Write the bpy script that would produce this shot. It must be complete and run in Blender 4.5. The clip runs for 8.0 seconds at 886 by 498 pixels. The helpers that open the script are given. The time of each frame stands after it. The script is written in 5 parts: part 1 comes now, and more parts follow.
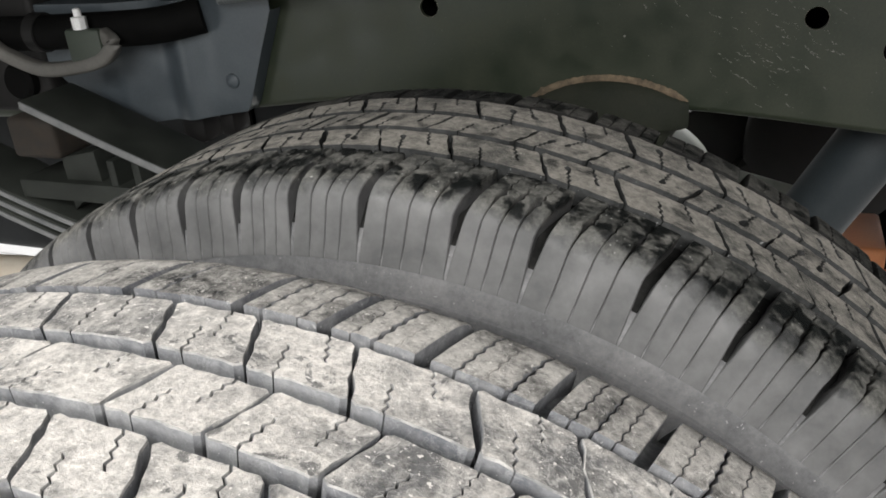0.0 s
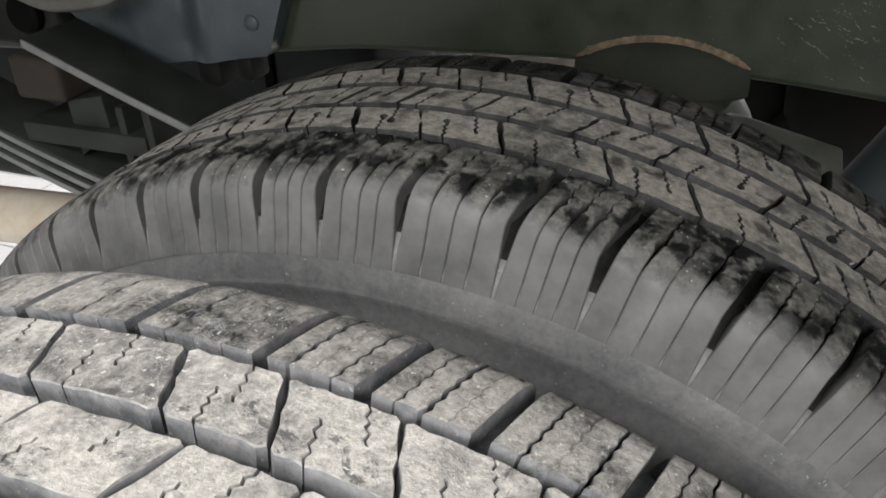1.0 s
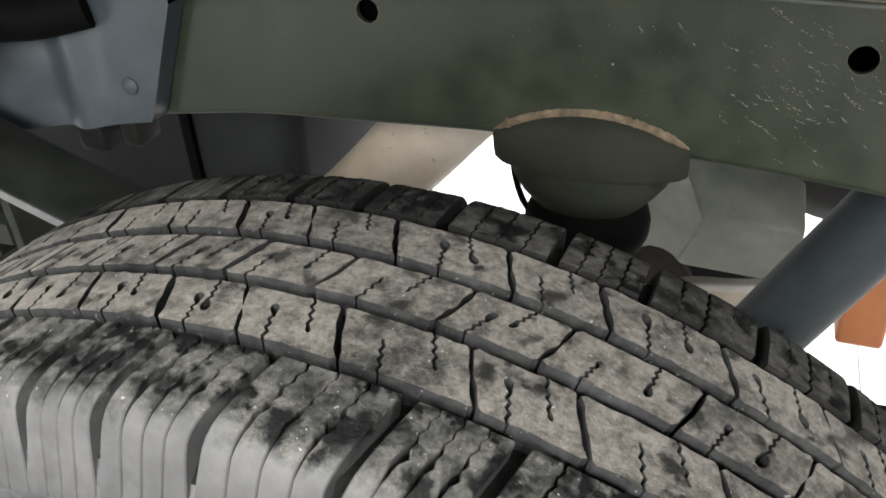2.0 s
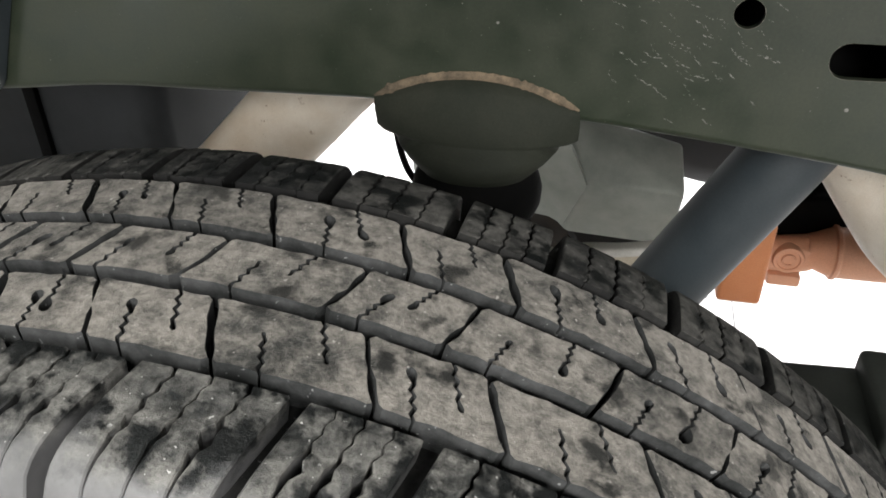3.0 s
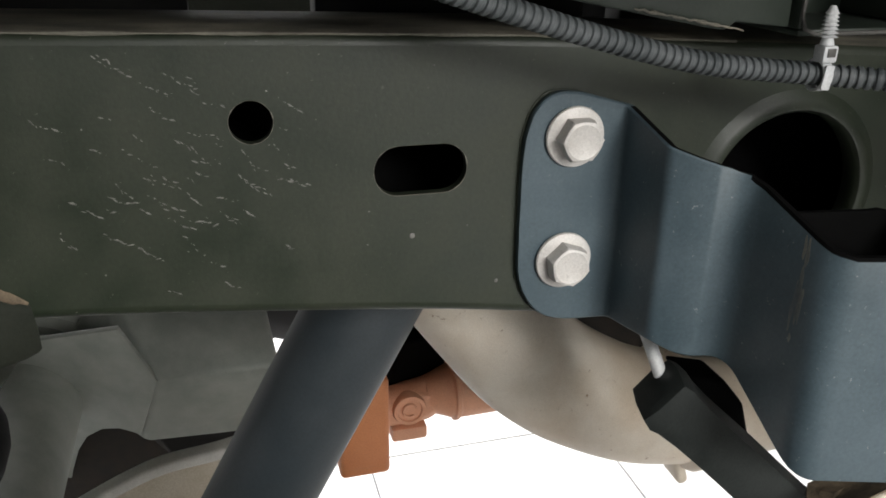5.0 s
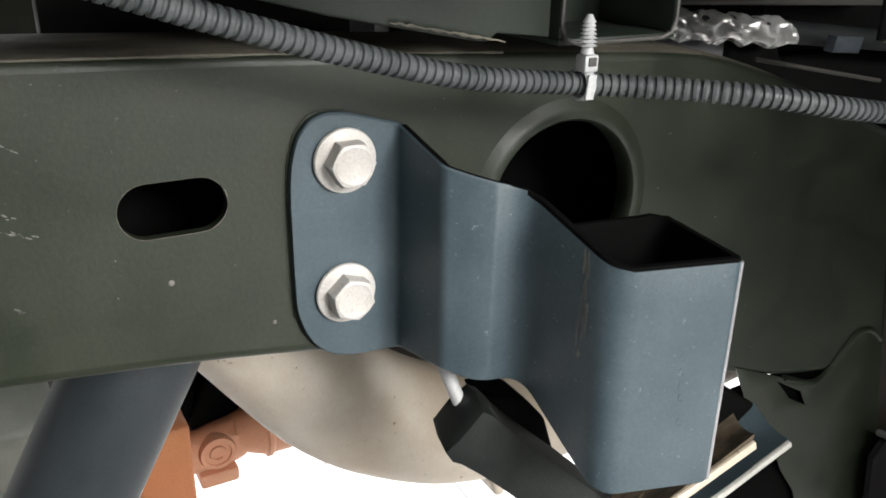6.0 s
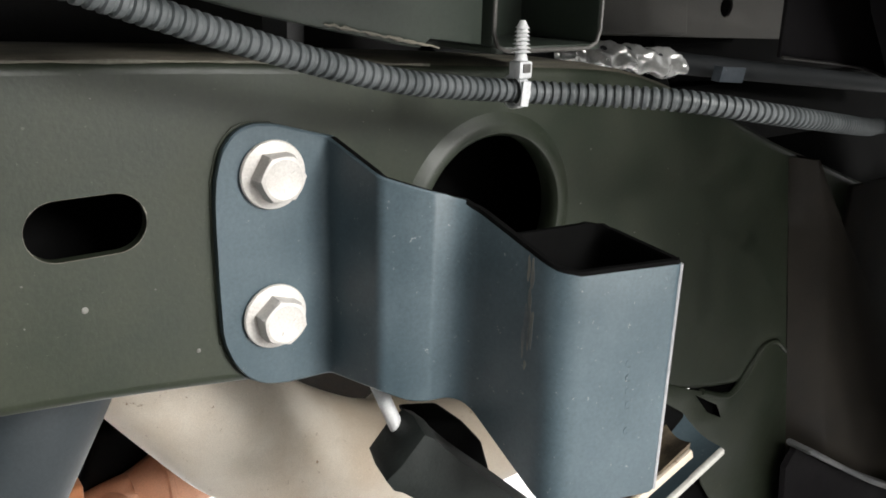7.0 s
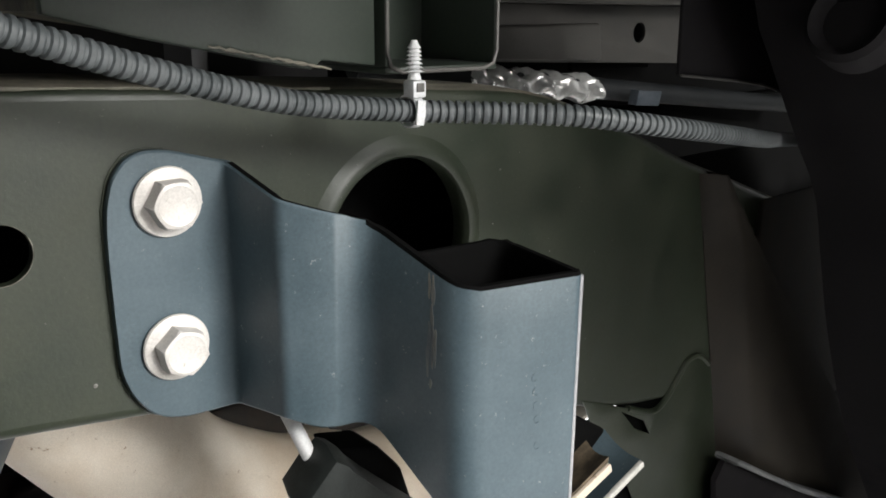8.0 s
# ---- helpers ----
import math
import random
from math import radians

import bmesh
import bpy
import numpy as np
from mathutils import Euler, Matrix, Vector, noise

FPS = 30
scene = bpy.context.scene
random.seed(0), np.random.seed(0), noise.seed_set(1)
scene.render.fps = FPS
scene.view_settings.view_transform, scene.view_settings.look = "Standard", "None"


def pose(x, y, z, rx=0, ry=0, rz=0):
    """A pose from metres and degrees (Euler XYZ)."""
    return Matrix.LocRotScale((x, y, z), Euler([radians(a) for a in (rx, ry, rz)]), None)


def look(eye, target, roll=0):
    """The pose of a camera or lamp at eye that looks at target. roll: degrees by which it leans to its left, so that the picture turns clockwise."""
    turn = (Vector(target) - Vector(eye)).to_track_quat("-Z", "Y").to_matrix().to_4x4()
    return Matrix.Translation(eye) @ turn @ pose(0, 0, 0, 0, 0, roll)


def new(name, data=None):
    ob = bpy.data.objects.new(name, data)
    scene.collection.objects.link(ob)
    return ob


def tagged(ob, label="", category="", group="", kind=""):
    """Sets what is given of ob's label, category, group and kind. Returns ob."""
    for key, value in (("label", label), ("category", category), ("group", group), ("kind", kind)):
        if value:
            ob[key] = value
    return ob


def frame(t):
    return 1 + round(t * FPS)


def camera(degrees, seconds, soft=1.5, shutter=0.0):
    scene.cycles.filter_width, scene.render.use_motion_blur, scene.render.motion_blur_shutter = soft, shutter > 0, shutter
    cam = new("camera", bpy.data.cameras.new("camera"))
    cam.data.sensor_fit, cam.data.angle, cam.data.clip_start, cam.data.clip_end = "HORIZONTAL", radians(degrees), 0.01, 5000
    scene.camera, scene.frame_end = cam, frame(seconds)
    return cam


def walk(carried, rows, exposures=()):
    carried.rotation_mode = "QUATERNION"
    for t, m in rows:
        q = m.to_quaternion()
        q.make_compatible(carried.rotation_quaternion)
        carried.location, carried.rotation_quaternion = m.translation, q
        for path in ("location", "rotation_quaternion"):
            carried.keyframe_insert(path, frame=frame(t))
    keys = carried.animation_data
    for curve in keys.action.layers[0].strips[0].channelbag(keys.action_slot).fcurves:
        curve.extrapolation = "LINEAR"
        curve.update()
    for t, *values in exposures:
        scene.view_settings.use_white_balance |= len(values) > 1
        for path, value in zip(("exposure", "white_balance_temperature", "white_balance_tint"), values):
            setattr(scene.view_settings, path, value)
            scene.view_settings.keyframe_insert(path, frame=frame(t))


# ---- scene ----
cam = camera(56.50, 8.0, 1.7)
PATH = [
    (0, (-0.0881, -0.7756, 0.1734), (-0.2975, -0.2757, -0.0839), -4.64),
    (0.5, (-0.1182, -0.7448, 0.1732), (-0.3299, -0.2668, -0.1213), -4.24),
    (1, (-0.1275, -0.7198, 0.1865), (-0.3375, -0.2474, -0.1180), -3.01),
    (1.3, (-0.1130, -0.6804, 0.2087), (-0.3224, -0.2132, -0.1041), -2.98),
    (1.5, (-0.1119, -0.6483, 0.2158), (-0.3177, -0.1799, -0.0977), -3.04),
    (1.7, (-0.1126, -0.6119, 0.2257), (-0.3169, -0.1437, -0.0890), -3.35),
    (2.8, (-0.1342, -0.5506, 0.1959), (-0.2621, -0.0685, -0.1375), -1.40),
    (3, (-0.1318, -0.5453, 0.1988), (-0.2420, -0.0605, -0.1372), -0.90),
    (3.5, (-0.1259, -0.5047, 0.2207), (-0.1820, 0.0054, -0.0903), -0.48),
    (4, (-0.1175, -0.4525, 0.1753), (-0.1111, 0.0901, -0.0807), -0.09),
    (4.5, (-0.0877, -0.3923, 0.1332), (-0.0112, 0.1530, -0.1051), 0.35),
    (5, (-0.0695, -0.3611, 0.1166), (0.0824, 0.1706, -0.1164), 0.69),
    (6.5, (-0.0351, -0.3294, 0.1124), (0.2842, 0.1313, -0.1018), 1.43),
    (7, (-0.0538, -0.3202, 0.0958), (0.2948, 0.1295, -0.0944), 1.59),
    (7.5, (-0.0557, -0.3174, 0.0899), (0.3111, 0.1248, -0.0830), 0.36),
    (8, (-0.0392, -0.3329, 0.0893), (0.3437, 0.0986, -0.0758), 0.42),
]
walk(cam, [(t, look(eye, target, roll)) for t, eye, target, roll in PATH],
     [(0.0, -0.25), (1.0, -0.42), (1.5, 0.48), (2.8, 0.56), (3.2, 0.40), (4.0, -0.06), (4.5, 0.18), (5.0, 0.10), (6.5, 0.88), (7.5, 0.82), (8.0, 0.82)])

# ---- light ----
world = bpy.data.worlds.new("workshop_air")
scene.world = world
world.use_nodes = True
world.node_tree.nodes["Background"].inputs[0].default_value = (0.9, 0.95, 1.0, 1)
world.node_tree.nodes["Background"].inputs[1].default_value = 0.004


def area_lamp(name, at, target, size_x, size_y, power, colour):
    data = bpy.data.lights.new(name, "AREA")
    data.shape, data.size, data.size_y, data.energy, data.color = "RECTANGLE", size_x, size_y, power, colour
    lamp = new(name, data)
    lamp.matrix_world = look(at, target)
    return lamp


# Added lamp above the tyres, out of view, brightening the tread tops.
area_lamp("tube_light", (-0.90, -1.35, 1.06), (-0.40, -0.45, 0.0), 1.1, 0.12, 27, (1.0, 0.99, 0.95))
# Added lamp, out of view, that brightens the floor beyond the truck.
area_lamp("ceiling_tube", (-0.2, 3.2, 1.86), (-0.2, 1.6, -0.5), 4.2, 0.30, 430, (1.0, 0.98, 0.96))
# Unseen side lamps placed to match the shading; no doorway is built.
area_lamp("doorway_daylight", (0.80, -3.42, 1.15), (0.0, 0.0, 0.0), 1.3, 1.6, 175, (1.0, 0.985, 0.955))
area_lamp("doorway_daylight", (2.2, -3.42, 0.20), (0.1, 0.0, 0.0), 1.2, 1.5, 46, (1.0, 0.96, 0.92))
area_lamp("doorway_daylight", (-1.9, -3.42, -0.28), (-0.5, 0.0, 0.0), 1.1, 0.65, 24, (1.0, 1.0, 0.97))
area_lamp("doorway_daylight", (0.3, 3.92, 0.35), (0.2, 0.5, -0.7), 3.2, 2.0, 80, (1.0, 1.0, 1.0))

# ---- materials ----


def links(mat):
    mat.use_nodes = True
    nt = mat.node_tree
    return nt, nt.nodes, nt.links, nt.nodes["Principled BSDF"]


def noise_node(nt, scale, detail=4.0, rough=0.6, coord=None, stretch=None):
    n = nt.nodes.new("ShaderNodeTexNoise")
    n.inputs["Scale"].default_value, n.inputs["Detail"].default_value, n.inputs["Roughness"].default_value = scale, detail, rough
    if coord is not None:
        if stretch:
            mp = nt.nodes.new("ShaderNodeMapping")
            mp.inputs["Scale"].default_value = stretch
            nt.links.new(coord, mp.inputs["Vector"])
            coord = mp.outputs["Vector"]
        nt.links.new(coord, n.inputs["Vector"])
    return n


def ramp(nt, src, stops):
    r = nt.nodes.new("ShaderNodeValToRGB")
    el = r.color_ramp.elements
    while len(el) < len(stops):
        el.new(0.5)
    for e, (p, c) in zip(el, stops):
        e.position = p
        e.color = (*c, 1) if isinstance(c, tuple) else (c, c, c, 1)
    nt.links.new(src, r.inputs["Fac"])
    return r


def mix(nt, fac, a, b, mode="MIX"):
    m = nt.nodes.new("ShaderNodeMix")
    m.data_type, m.blend_type = "RGBA", mode
    for sock, val in ((m.inputs[0], fac), (m.inputs[6], a), (m.inputs[7], b)):
        if isinstance(val, (int, float)):
            sock.default_value = val
        elif isinstance(val, tuple):
            sock.default_value = (*val, 1)
        else:
            nt.links.new(val, sock)
    return m.outputs[2]


def surface(name, base, other, patch=14.0, grain=400.0, contrast=(0.35, 0.7), rough=(0.5, 0.75), metal=0.0, bump=0.15,
            specks=None, speck_amount=0.66, speck_scale=120.0, stretch=None, bump_depth=0.001, spec=0.5):
    """Two colours in patches, a fine grain, and specks of a third colour."""
    mat = bpy.data.materials.new(name)
    nt, nodes, ln, bsdf = links(mat)
    geo = nodes.new("ShaderNodeNewGeometry").outputs["Position"]
    big = noise_node(nt, patch, 5, 0.62, geo, stretch)
    r = ramp(nt, big.outputs["Fac"], [(contrast[0], base), (contrast[1], other)])
    fine = noise_node(nt, grain, 3, 0.7, geo)
    f = ramp(nt, fine.outputs["Fac"], [(0.3, 0.86), (0.7, 1.10)])
    col = mix(nt, 1.0, r.outputs[0], f.outputs[0], "MULTIPLY")
    if specks:
        sp = noise_node(nt, speck_scale, 6, 0.75, geo)
        sr = ramp(nt, sp.outputs["Fac"], [(speck_amount, 0.0), (speck_amount + 0.06, 1.0)])
        col = mix(nt, sr.outputs[0], col, specks)
    ln.new(col, bsdf.inputs["Base Color"])
    rr = ramp(nt, big.outputs["Fac"], [(0.3, rough[0]), (0.7, rough[1])])
    ln.new(rr.outputs[0], bsdf.inputs["Roughness"])
    bsdf.inputs["Metallic"].default_value = metal
    bsdf.inputs["Specular IOR Level"].default_value = spec
    bp = nodes.new("ShaderNodeBump")
    bp.inputs["Strength"].default_value, bp.inputs["Distance"].default_value = bump, bump_depth
    ln.new(fine.outputs["Fac"], bp.inputs["Height"])
    ln.new(bp.outputs["Normal"], bsdf.inputs["Normal"])
    return mat


def dusty_rubber(name, rubber, dust, low, high, tar=0.0, rough=0.75, relief=0.6, pale=(0.5, 0.48, 0.44), grain=0.5, hair=0.0, flake=0.0, size=92, grit=0.70):
    """Tyre rubber with dried dust in blotches, grit and hairline crinkles; where tar is above zero wet black patches,
    where flake is above zero bare spots with broken edges."""
    mat = bpy.data.materials.new(name)
    nt, nodes, ln, bsdf = links(mat)
    geo = nodes.new("ShaderNodeNewGeometry").outputs["Position"]
    blot = noise_node(nt, size, 9, 0.74, geo)
    big = noise_node(nt, 13, 3, 0.5, geo)
    both = nodes.new("ShaderNodeMath")
    both.operation = "MULTIPLY_ADD"
    both.inputs[1].default_value, both.inputs[2].default_value = 0.55, -0.27
    ln.new(big.outputs["Fac"], both.inputs[0])
    add = nodes.new("ShaderNodeMath")
    add.operation = "ADD"
    ln.new(blot.outputs["Fac"], add.inputs[0])
    ln.new(both.outputs[0], add.inputs[1])
    fac = ramp(nt, add.outputs[0], [(low, 0.0), (high, 1.0)])
    mid = noise_node(nt, 260, 7, 0.75, geo)
    g = ramp(nt, mid.outputs["Fac"], [(0.30, 1 - grain), (0.5, 0.98), (0.68, 1 + 0.55 * grain)])
    col = mix(nt, fac.outputs[0], rubber, dust)
    col = mix(nt, 1.0, col, g.outputs[0], "MULTIPLY")
    if flake > 0:
        fl = noise_node(nt, 46, 10, 0.70, geo)
        fl.inputs["Distortion"].default_value = 0.6
        fr = ramp(nt, fl.outputs["Fac"], [(1 - flake, 0.0), (1 - flake + 0.035, 0.85)])
        col = mix(nt, fr.outputs[0], col, tuple(0.75 * c for c in rubber))
    if hair > 0:
        for size, warp in ((38, 0.8), (85, 1.4)):
            line = noise_node(nt, size, 4, 0.6, geo)
            line.inputs["Distortion"].default_value = warp
            lr = ramp(nt, line.outputs["Fac"], [(0.488, 0.0), (0.5, hair), (0.512, 0.0)])
            col = mix(nt, lr.outputs[0], col, pale)
    stone = noise_node(nt, 420, 2, 0.5, geo)
    st = ramp(nt, stone.outputs["Fac"], [(grit, 0.0), (grit + 0.04, 1.0)])
    col = mix(nt, st.outputs[0], col, pale)
    if tar > 0:
        tn = noise_node(nt, 62, 7, 0.62, geo)
        tr = ramp(nt, tn.outputs["Fac"], [(1 - tar, 0.0), (1 - tar + 0.10, 1.0)])
        col = mix(nt, tr.outputs[0], col, (0.006, 0.007, 0.007))
        rg = ramp(nt, tr.outputs[0], [(0.0, rough), (1.0, 0.42)])
        ln.new(rg.outputs[0], bsdf.inputs["Roughness"])
    else:
        bsdf.inputs["Roughness"].default_value = rough
    bsdf.inputs["Specular IOR Level"].default_value = 0.3
    ln.new(col, bsdf.inputs["Base Color"])
    bp = nodes.new("ShaderNodeBump")
    bp.inputs["Strength"].default_value, bp.inputs["Distance"].default_value = relief, 0.0022
    hs = mix(nt, 0.42, blot.outputs["Fac"], mid.outputs["Fac"])
    ln.new(hs, bp.inputs["Height"])
    ln.new(bp.outputs["Normal"], bsdf.inputs["Normal"])
    return mat


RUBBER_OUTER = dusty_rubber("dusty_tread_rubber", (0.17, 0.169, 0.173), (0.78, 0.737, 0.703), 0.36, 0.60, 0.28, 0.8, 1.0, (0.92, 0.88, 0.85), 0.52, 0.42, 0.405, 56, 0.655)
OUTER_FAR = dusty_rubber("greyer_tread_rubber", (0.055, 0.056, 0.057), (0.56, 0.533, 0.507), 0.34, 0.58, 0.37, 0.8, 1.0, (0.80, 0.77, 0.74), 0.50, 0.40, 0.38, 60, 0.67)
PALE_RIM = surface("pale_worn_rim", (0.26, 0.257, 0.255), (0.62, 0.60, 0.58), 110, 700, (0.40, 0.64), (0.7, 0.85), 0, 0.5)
# Dirty inner tread, its tone lowered further for the shaded place.
RUBBER_INNER = dusty_rubber("dirty_shaded_tread_rubber", (0.022, 0.024, 0.023), (0.235, 0.218, 0.195), 0.32, 0.56, 0.465, 0.75, 1.0, (0.42, 0.40, 0.37), 0.65, 0.18, 0.31)
for dusty in (RUBBER_INNER, RUBBER_OUTER):
    grazing = dusty.node_tree.nodes["Principled BSDF"]
    grazing.inputs["Sheen Weight"].default_value, grazing.inputs["Sheen Roughness"].default_value = 0.15, 0.5
    grazing.inputs["Sheen Tint"].default_value = (0.92, 0.88, 0.82, 1)
# Block sides lack the top dust and carry groove shade in their tone.
FLANK_OUTER = dusty_rubber("shaded_dusty_flank_rubber", (0.150, 0.155, 0.172), (0.34, 0.34, 0.35), 0.36, 0.70, 0.0, 0.75, 0.15, (0.5, 0.5, 0.5), 0.25, 0.25)
FLANK_INNER = dusty_rubber("groove_shade_rubber", (0.006, 0.006, 0.006), (0.024, 0.0235, 0.022), 0.42, 0.75, 0.0, 0.8, 0.3, (0.1, 0.1, 0.1))
FLANK_MID = dusty_rubber("block_side_shade_rubber", (0.010, 0.011, 0.011), (0.050, 0.051, 0.052), 0.36, 0.70, 0.0, 0.7, 0.3, (0.15, 0.15, 0.15), 0.3)
# Rust brown, also used as painted shade over the rail's end.
RUST_AND_SHADE = surface("rust_and_shade", (0.009, 0.007, 0.005), (0.028, 0.020, 0.014), 60, 700, (0.35, 0.66), (0.75, 0.9), 0, 0.6)
RUBBER_SHOULDER = dusty_rubber("wet_shoulder_rubber", (0.020, 0.022, 0.022), (0.19, 0.185, 0.172), 0.36, 0.62, 0.53, 0.6, 0.9, (0.5, 0.5, 0.48))
# Far shoulder: dust and tar, darkened in colour because less light reaches it.
RUBBER_FAR = dusty_rubber("shaded_far_shoulder_rubber", (0.010, 0.011, 0.011), (0.115, 0.111, 0.103), 0.38, 0.66, 0.49, 0.75, 0.8, (0.2, 0.2, 0.19))
RUBBER_SIDE = dusty_rubber("sidewall_rubber", (0.106, 0.107, 0.112), (0.190, 0.188, 0.192), 0.34, 0.70, 0.0, 0.5, 0.08, (0.30, 0.295, 0.30), 0.2, 0.10)


def shoulder_rubber():
    """The inner tyre's shoulder: black wet dirt on the tread wearing off unevenly into the clean grey side."""
    mat = RUBBER_SHOULDER.copy()
    mat.name = "worn_shoulder_rubber"
    nt, nodes, ln, bsdf = links(mat)
    place = nodes.new("ShaderNodeTexCoord").outputs["Object"]
    flat = nodes.new("ShaderNodeMapping")
    flat.inputs["Scale"].default_value = (1, 0, 1)
    ln.new(place, flat.inputs["Vector"])
    size = nodes.new("ShaderNodeVectorMath")
    size.operation = "LENGTH"
    ln.new(flat.outputs["Vector"], size.inputs[0])
    geo = nodes.new("ShaderNodeNewGeometry").outputs["Position"]
    rag = noise_node(nt, 70, 5, 0.65, geo)
    sway = nodes.new("ShaderNodeMath")
    sway.operation = "MULTIPLY_ADD"
    sway.inputs[1].default_value = 0.022
    ln.new(rag.outputs["Fac"], sway.inputs[0])
    ln.new(size.outputs["Value"], sway.inputs[2])
    span = nodes.new("ShaderNodeMapRange")
    span.inputs["From Min"].default_value, span.inputs["From Max"].default_value = 0.4395, 0.4475
    ln.new(sway.outputs[0], span.inputs["Value"])
    dirt = bsdf.inputs["Base Color"].links[0].from_socket
    soft = noise_node(nt, 40, 5, 0.6, geo)
    clean = ramp(nt, soft.outputs["Fac"], [(0.35, (0.088, 0.088, 0.090)), (0.7, (0.155, 0.154, 0.156))])
    ln.new(mix(nt, span.outputs["Result"], clean.outputs[0], dirt), bsdf.inputs["Base Color"])
    bump = bsdf.inputs["Normal"].links[0].from_node
    ln.new(span.outputs["Result"], bump.inputs["Strength"])
    return mat


WORN_SHOULDER = shoulder_rubber()
FRAME_PAINT = surface("frame_paint", (0.0195, 0.0268, 0.0165), (0.0305, 0.0365, 0.0225), 26, 420, (0.34, 0.66), (0.38, 0.58), 0, 0.10,
                      (0.17, 0.17, 0.14), 0.645, 320)
DUSTY_EDGE = surface("dusty_worn_edge", (0.085, 0.080, 0.062), (0.26, 0.245, 0.20), 60, 500, (0.36, 0.64), (0.6, 0.8), 0, 0.2, stretch=(0.35, 1, 1))
RAIL_DUST = surface("dusty_rail_top", (0.055, 0.054, 0.044), (0.21, 0.19, 0.148), 46, 500, (0.34, 0.64), (0.6, 0.85), 0, 0.4, (0.36, 0.33, 0.27), 0.68, 150, stretch=(0.3, 1, 1))
BRACKET_PAINT = surface("bracket_paint", (0.054, 0.083, 0.100), (0.084, 0.118, 0.138), 18, 600, (0.34, 0.66), (0.44, 0.56), 0, 0.03,
                        (0.36, 0.37, 0.37), 0.642, 260)
MOUNT_PAINT = surface("mount_paint", (0.045, 0.056, 0.066), (0.070, 0.084, 0.096), 14, 600, (0.32, 0.7), (0.36, 0.5), 0, 0.05, (0.3, 0.3, 0.3), 0.74, 210)
BLACK_PAINT = surface("black_paint", (0.009, 0.009, 0.009), (0.017, 0.016, 0.016), 20, 500, (0.35, 0.7), (0.45, 0.7), 0, 0.15, (0.16, 0.15, 0.14), 0.765, 180, spec=0.22)
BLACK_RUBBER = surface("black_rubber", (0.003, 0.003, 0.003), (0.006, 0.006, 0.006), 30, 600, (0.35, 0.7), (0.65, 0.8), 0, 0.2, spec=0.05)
# Near-black that paints the shade inside the rail, bracket and holes.
INSIDE_SHADE = surface("painted_inside_shade", (0.003, 0.003, 0.003), (0.005, 0.005, 0.005), 30, 600, (0.35, 0.7), (0.8, 0.9), 0, 0.1, spec=0.05)
SHOCK_PAINT = surface("shock_paint", (0.021, 0.029, 0.034), (0.035, 0.043, 0.048), 12, 500, (0.35, 0.7), (0.45, 0.58), 0, 0.08, (0.2, 0.2, 0.2), 0.77, 200)
ZINC = surface("zinc_bolt", (0.63, 0.595, 0.560), (0.74, 0.715, 0.685), 60, 900, (0.35, 0.7), (0.46, 0.58), 0.15, 0.12)
SCUFF = surface("scuffed_primer", (0.05, 0.05, 0.043), (0.30, 0.295, 0.27), 190, 700, (0.35, 0.7), (0.6, 0.8), 0, 0.2)
RUST = surface("weld_rust", (0.060, 0.047, 0.031), (0.22, 0.165, 0.108), 60, 900, (0.38, 0.66), (0.75, 0.9), 0, 0.5, (0.05, 0.045, 0.032), 0.60, 110)
EXHAUST = surface("aluminised_exhaust", (0.62, 0.515, 0.395), (0.77, 0.70, 0.60), 12, 1400, (0.35, 0.65), (0.40, 0.56), 0.1, 0.015, (0.30, 0.19, 0.11), 0.634, 90)
CASTING = surface("cast_aluminium", (0.185, 0.199, 0.180), (0.262, 0.272, 0.248), 22, 1200, (0.35, 0.7), (0.6, 0.75), 0.1, 0.3)
TAN_PAN = surface("stained_pan", (0.42, 0.36, 0.27), (0.52, 0.47, 0.38), 18, 500, (0.35, 0.7), (0.55, 0.7), 0.1, 0.2)
ORANGE = surface("orange_primer", (0.50, 0.17, 0.06), (0.56, 0.22, 0.09), 14, 600, (0.35, 0.7), (0.5, 0.65), 0, 0.15)
SALMON = surface("faded_orange_primer", (0.55, 0.26, 0.15), (0.62, 0.32, 0.20), 14, 600, (0.35, 0.7), (0.5, 0.65), 0, 0.15)
LOOM_PLASTIC = surface("loom_plastic", (0.068, 0.077, 0.080), (0.120, 0.130, 0.134), 50, 600, (0.35, 0.7), (0.42, 0.6), 0, 0.12)
NYLON = surface("white_nylon", (0.62, 0.63, 0.64), (0.72, 0.72, 0.72), 60, 700, (0.35, 0.7), (0.4, 0.5), 0, 0.05)
GALV = surface("galvanised_steel", (0.022, 0.030, 0.039), (0.070, 0.083, 0.098), 30, 500, (0.36, 0.62), (0.30, 0.48), 0.1, 0.2, (0.42, 0.43, 0.45), 0.64, 34)
BODY_GREEN = surface("body_primer", (0.019, 0.027, 0.020), (0.035, 0.044, 0.034), 12, 500, (0.35, 0.7), (0.40, 0.58), 0, 0.06, (0.2, 0.2, 0.16), 0.75, 200)
CROSS_STEEL = surface("dull_cross_steel", (0.038, 0.036, 0.032), (0.064, 0.061, 0.055), 20, 500, (0.35, 0.7), (0.5, 0.7), 0.1, 0.15, (0.16, 0.15, 0.14), 0.72, 160)
GREY_STEEL = surface("grey_steel", (0.085, 0.082, 0.076), (0.135, 0.130, 0.120), 20, 500, (0.35, 0.7), (0.4, 0.6), 0.2, 0.1)
FOIL = surface("heat_foil", (0.60, 0.60, 0.59), (0.82, 0.82, 0.81), 60, 160, (0.35, 0.7), (0.16, 0.28), 0.6, 0.25)
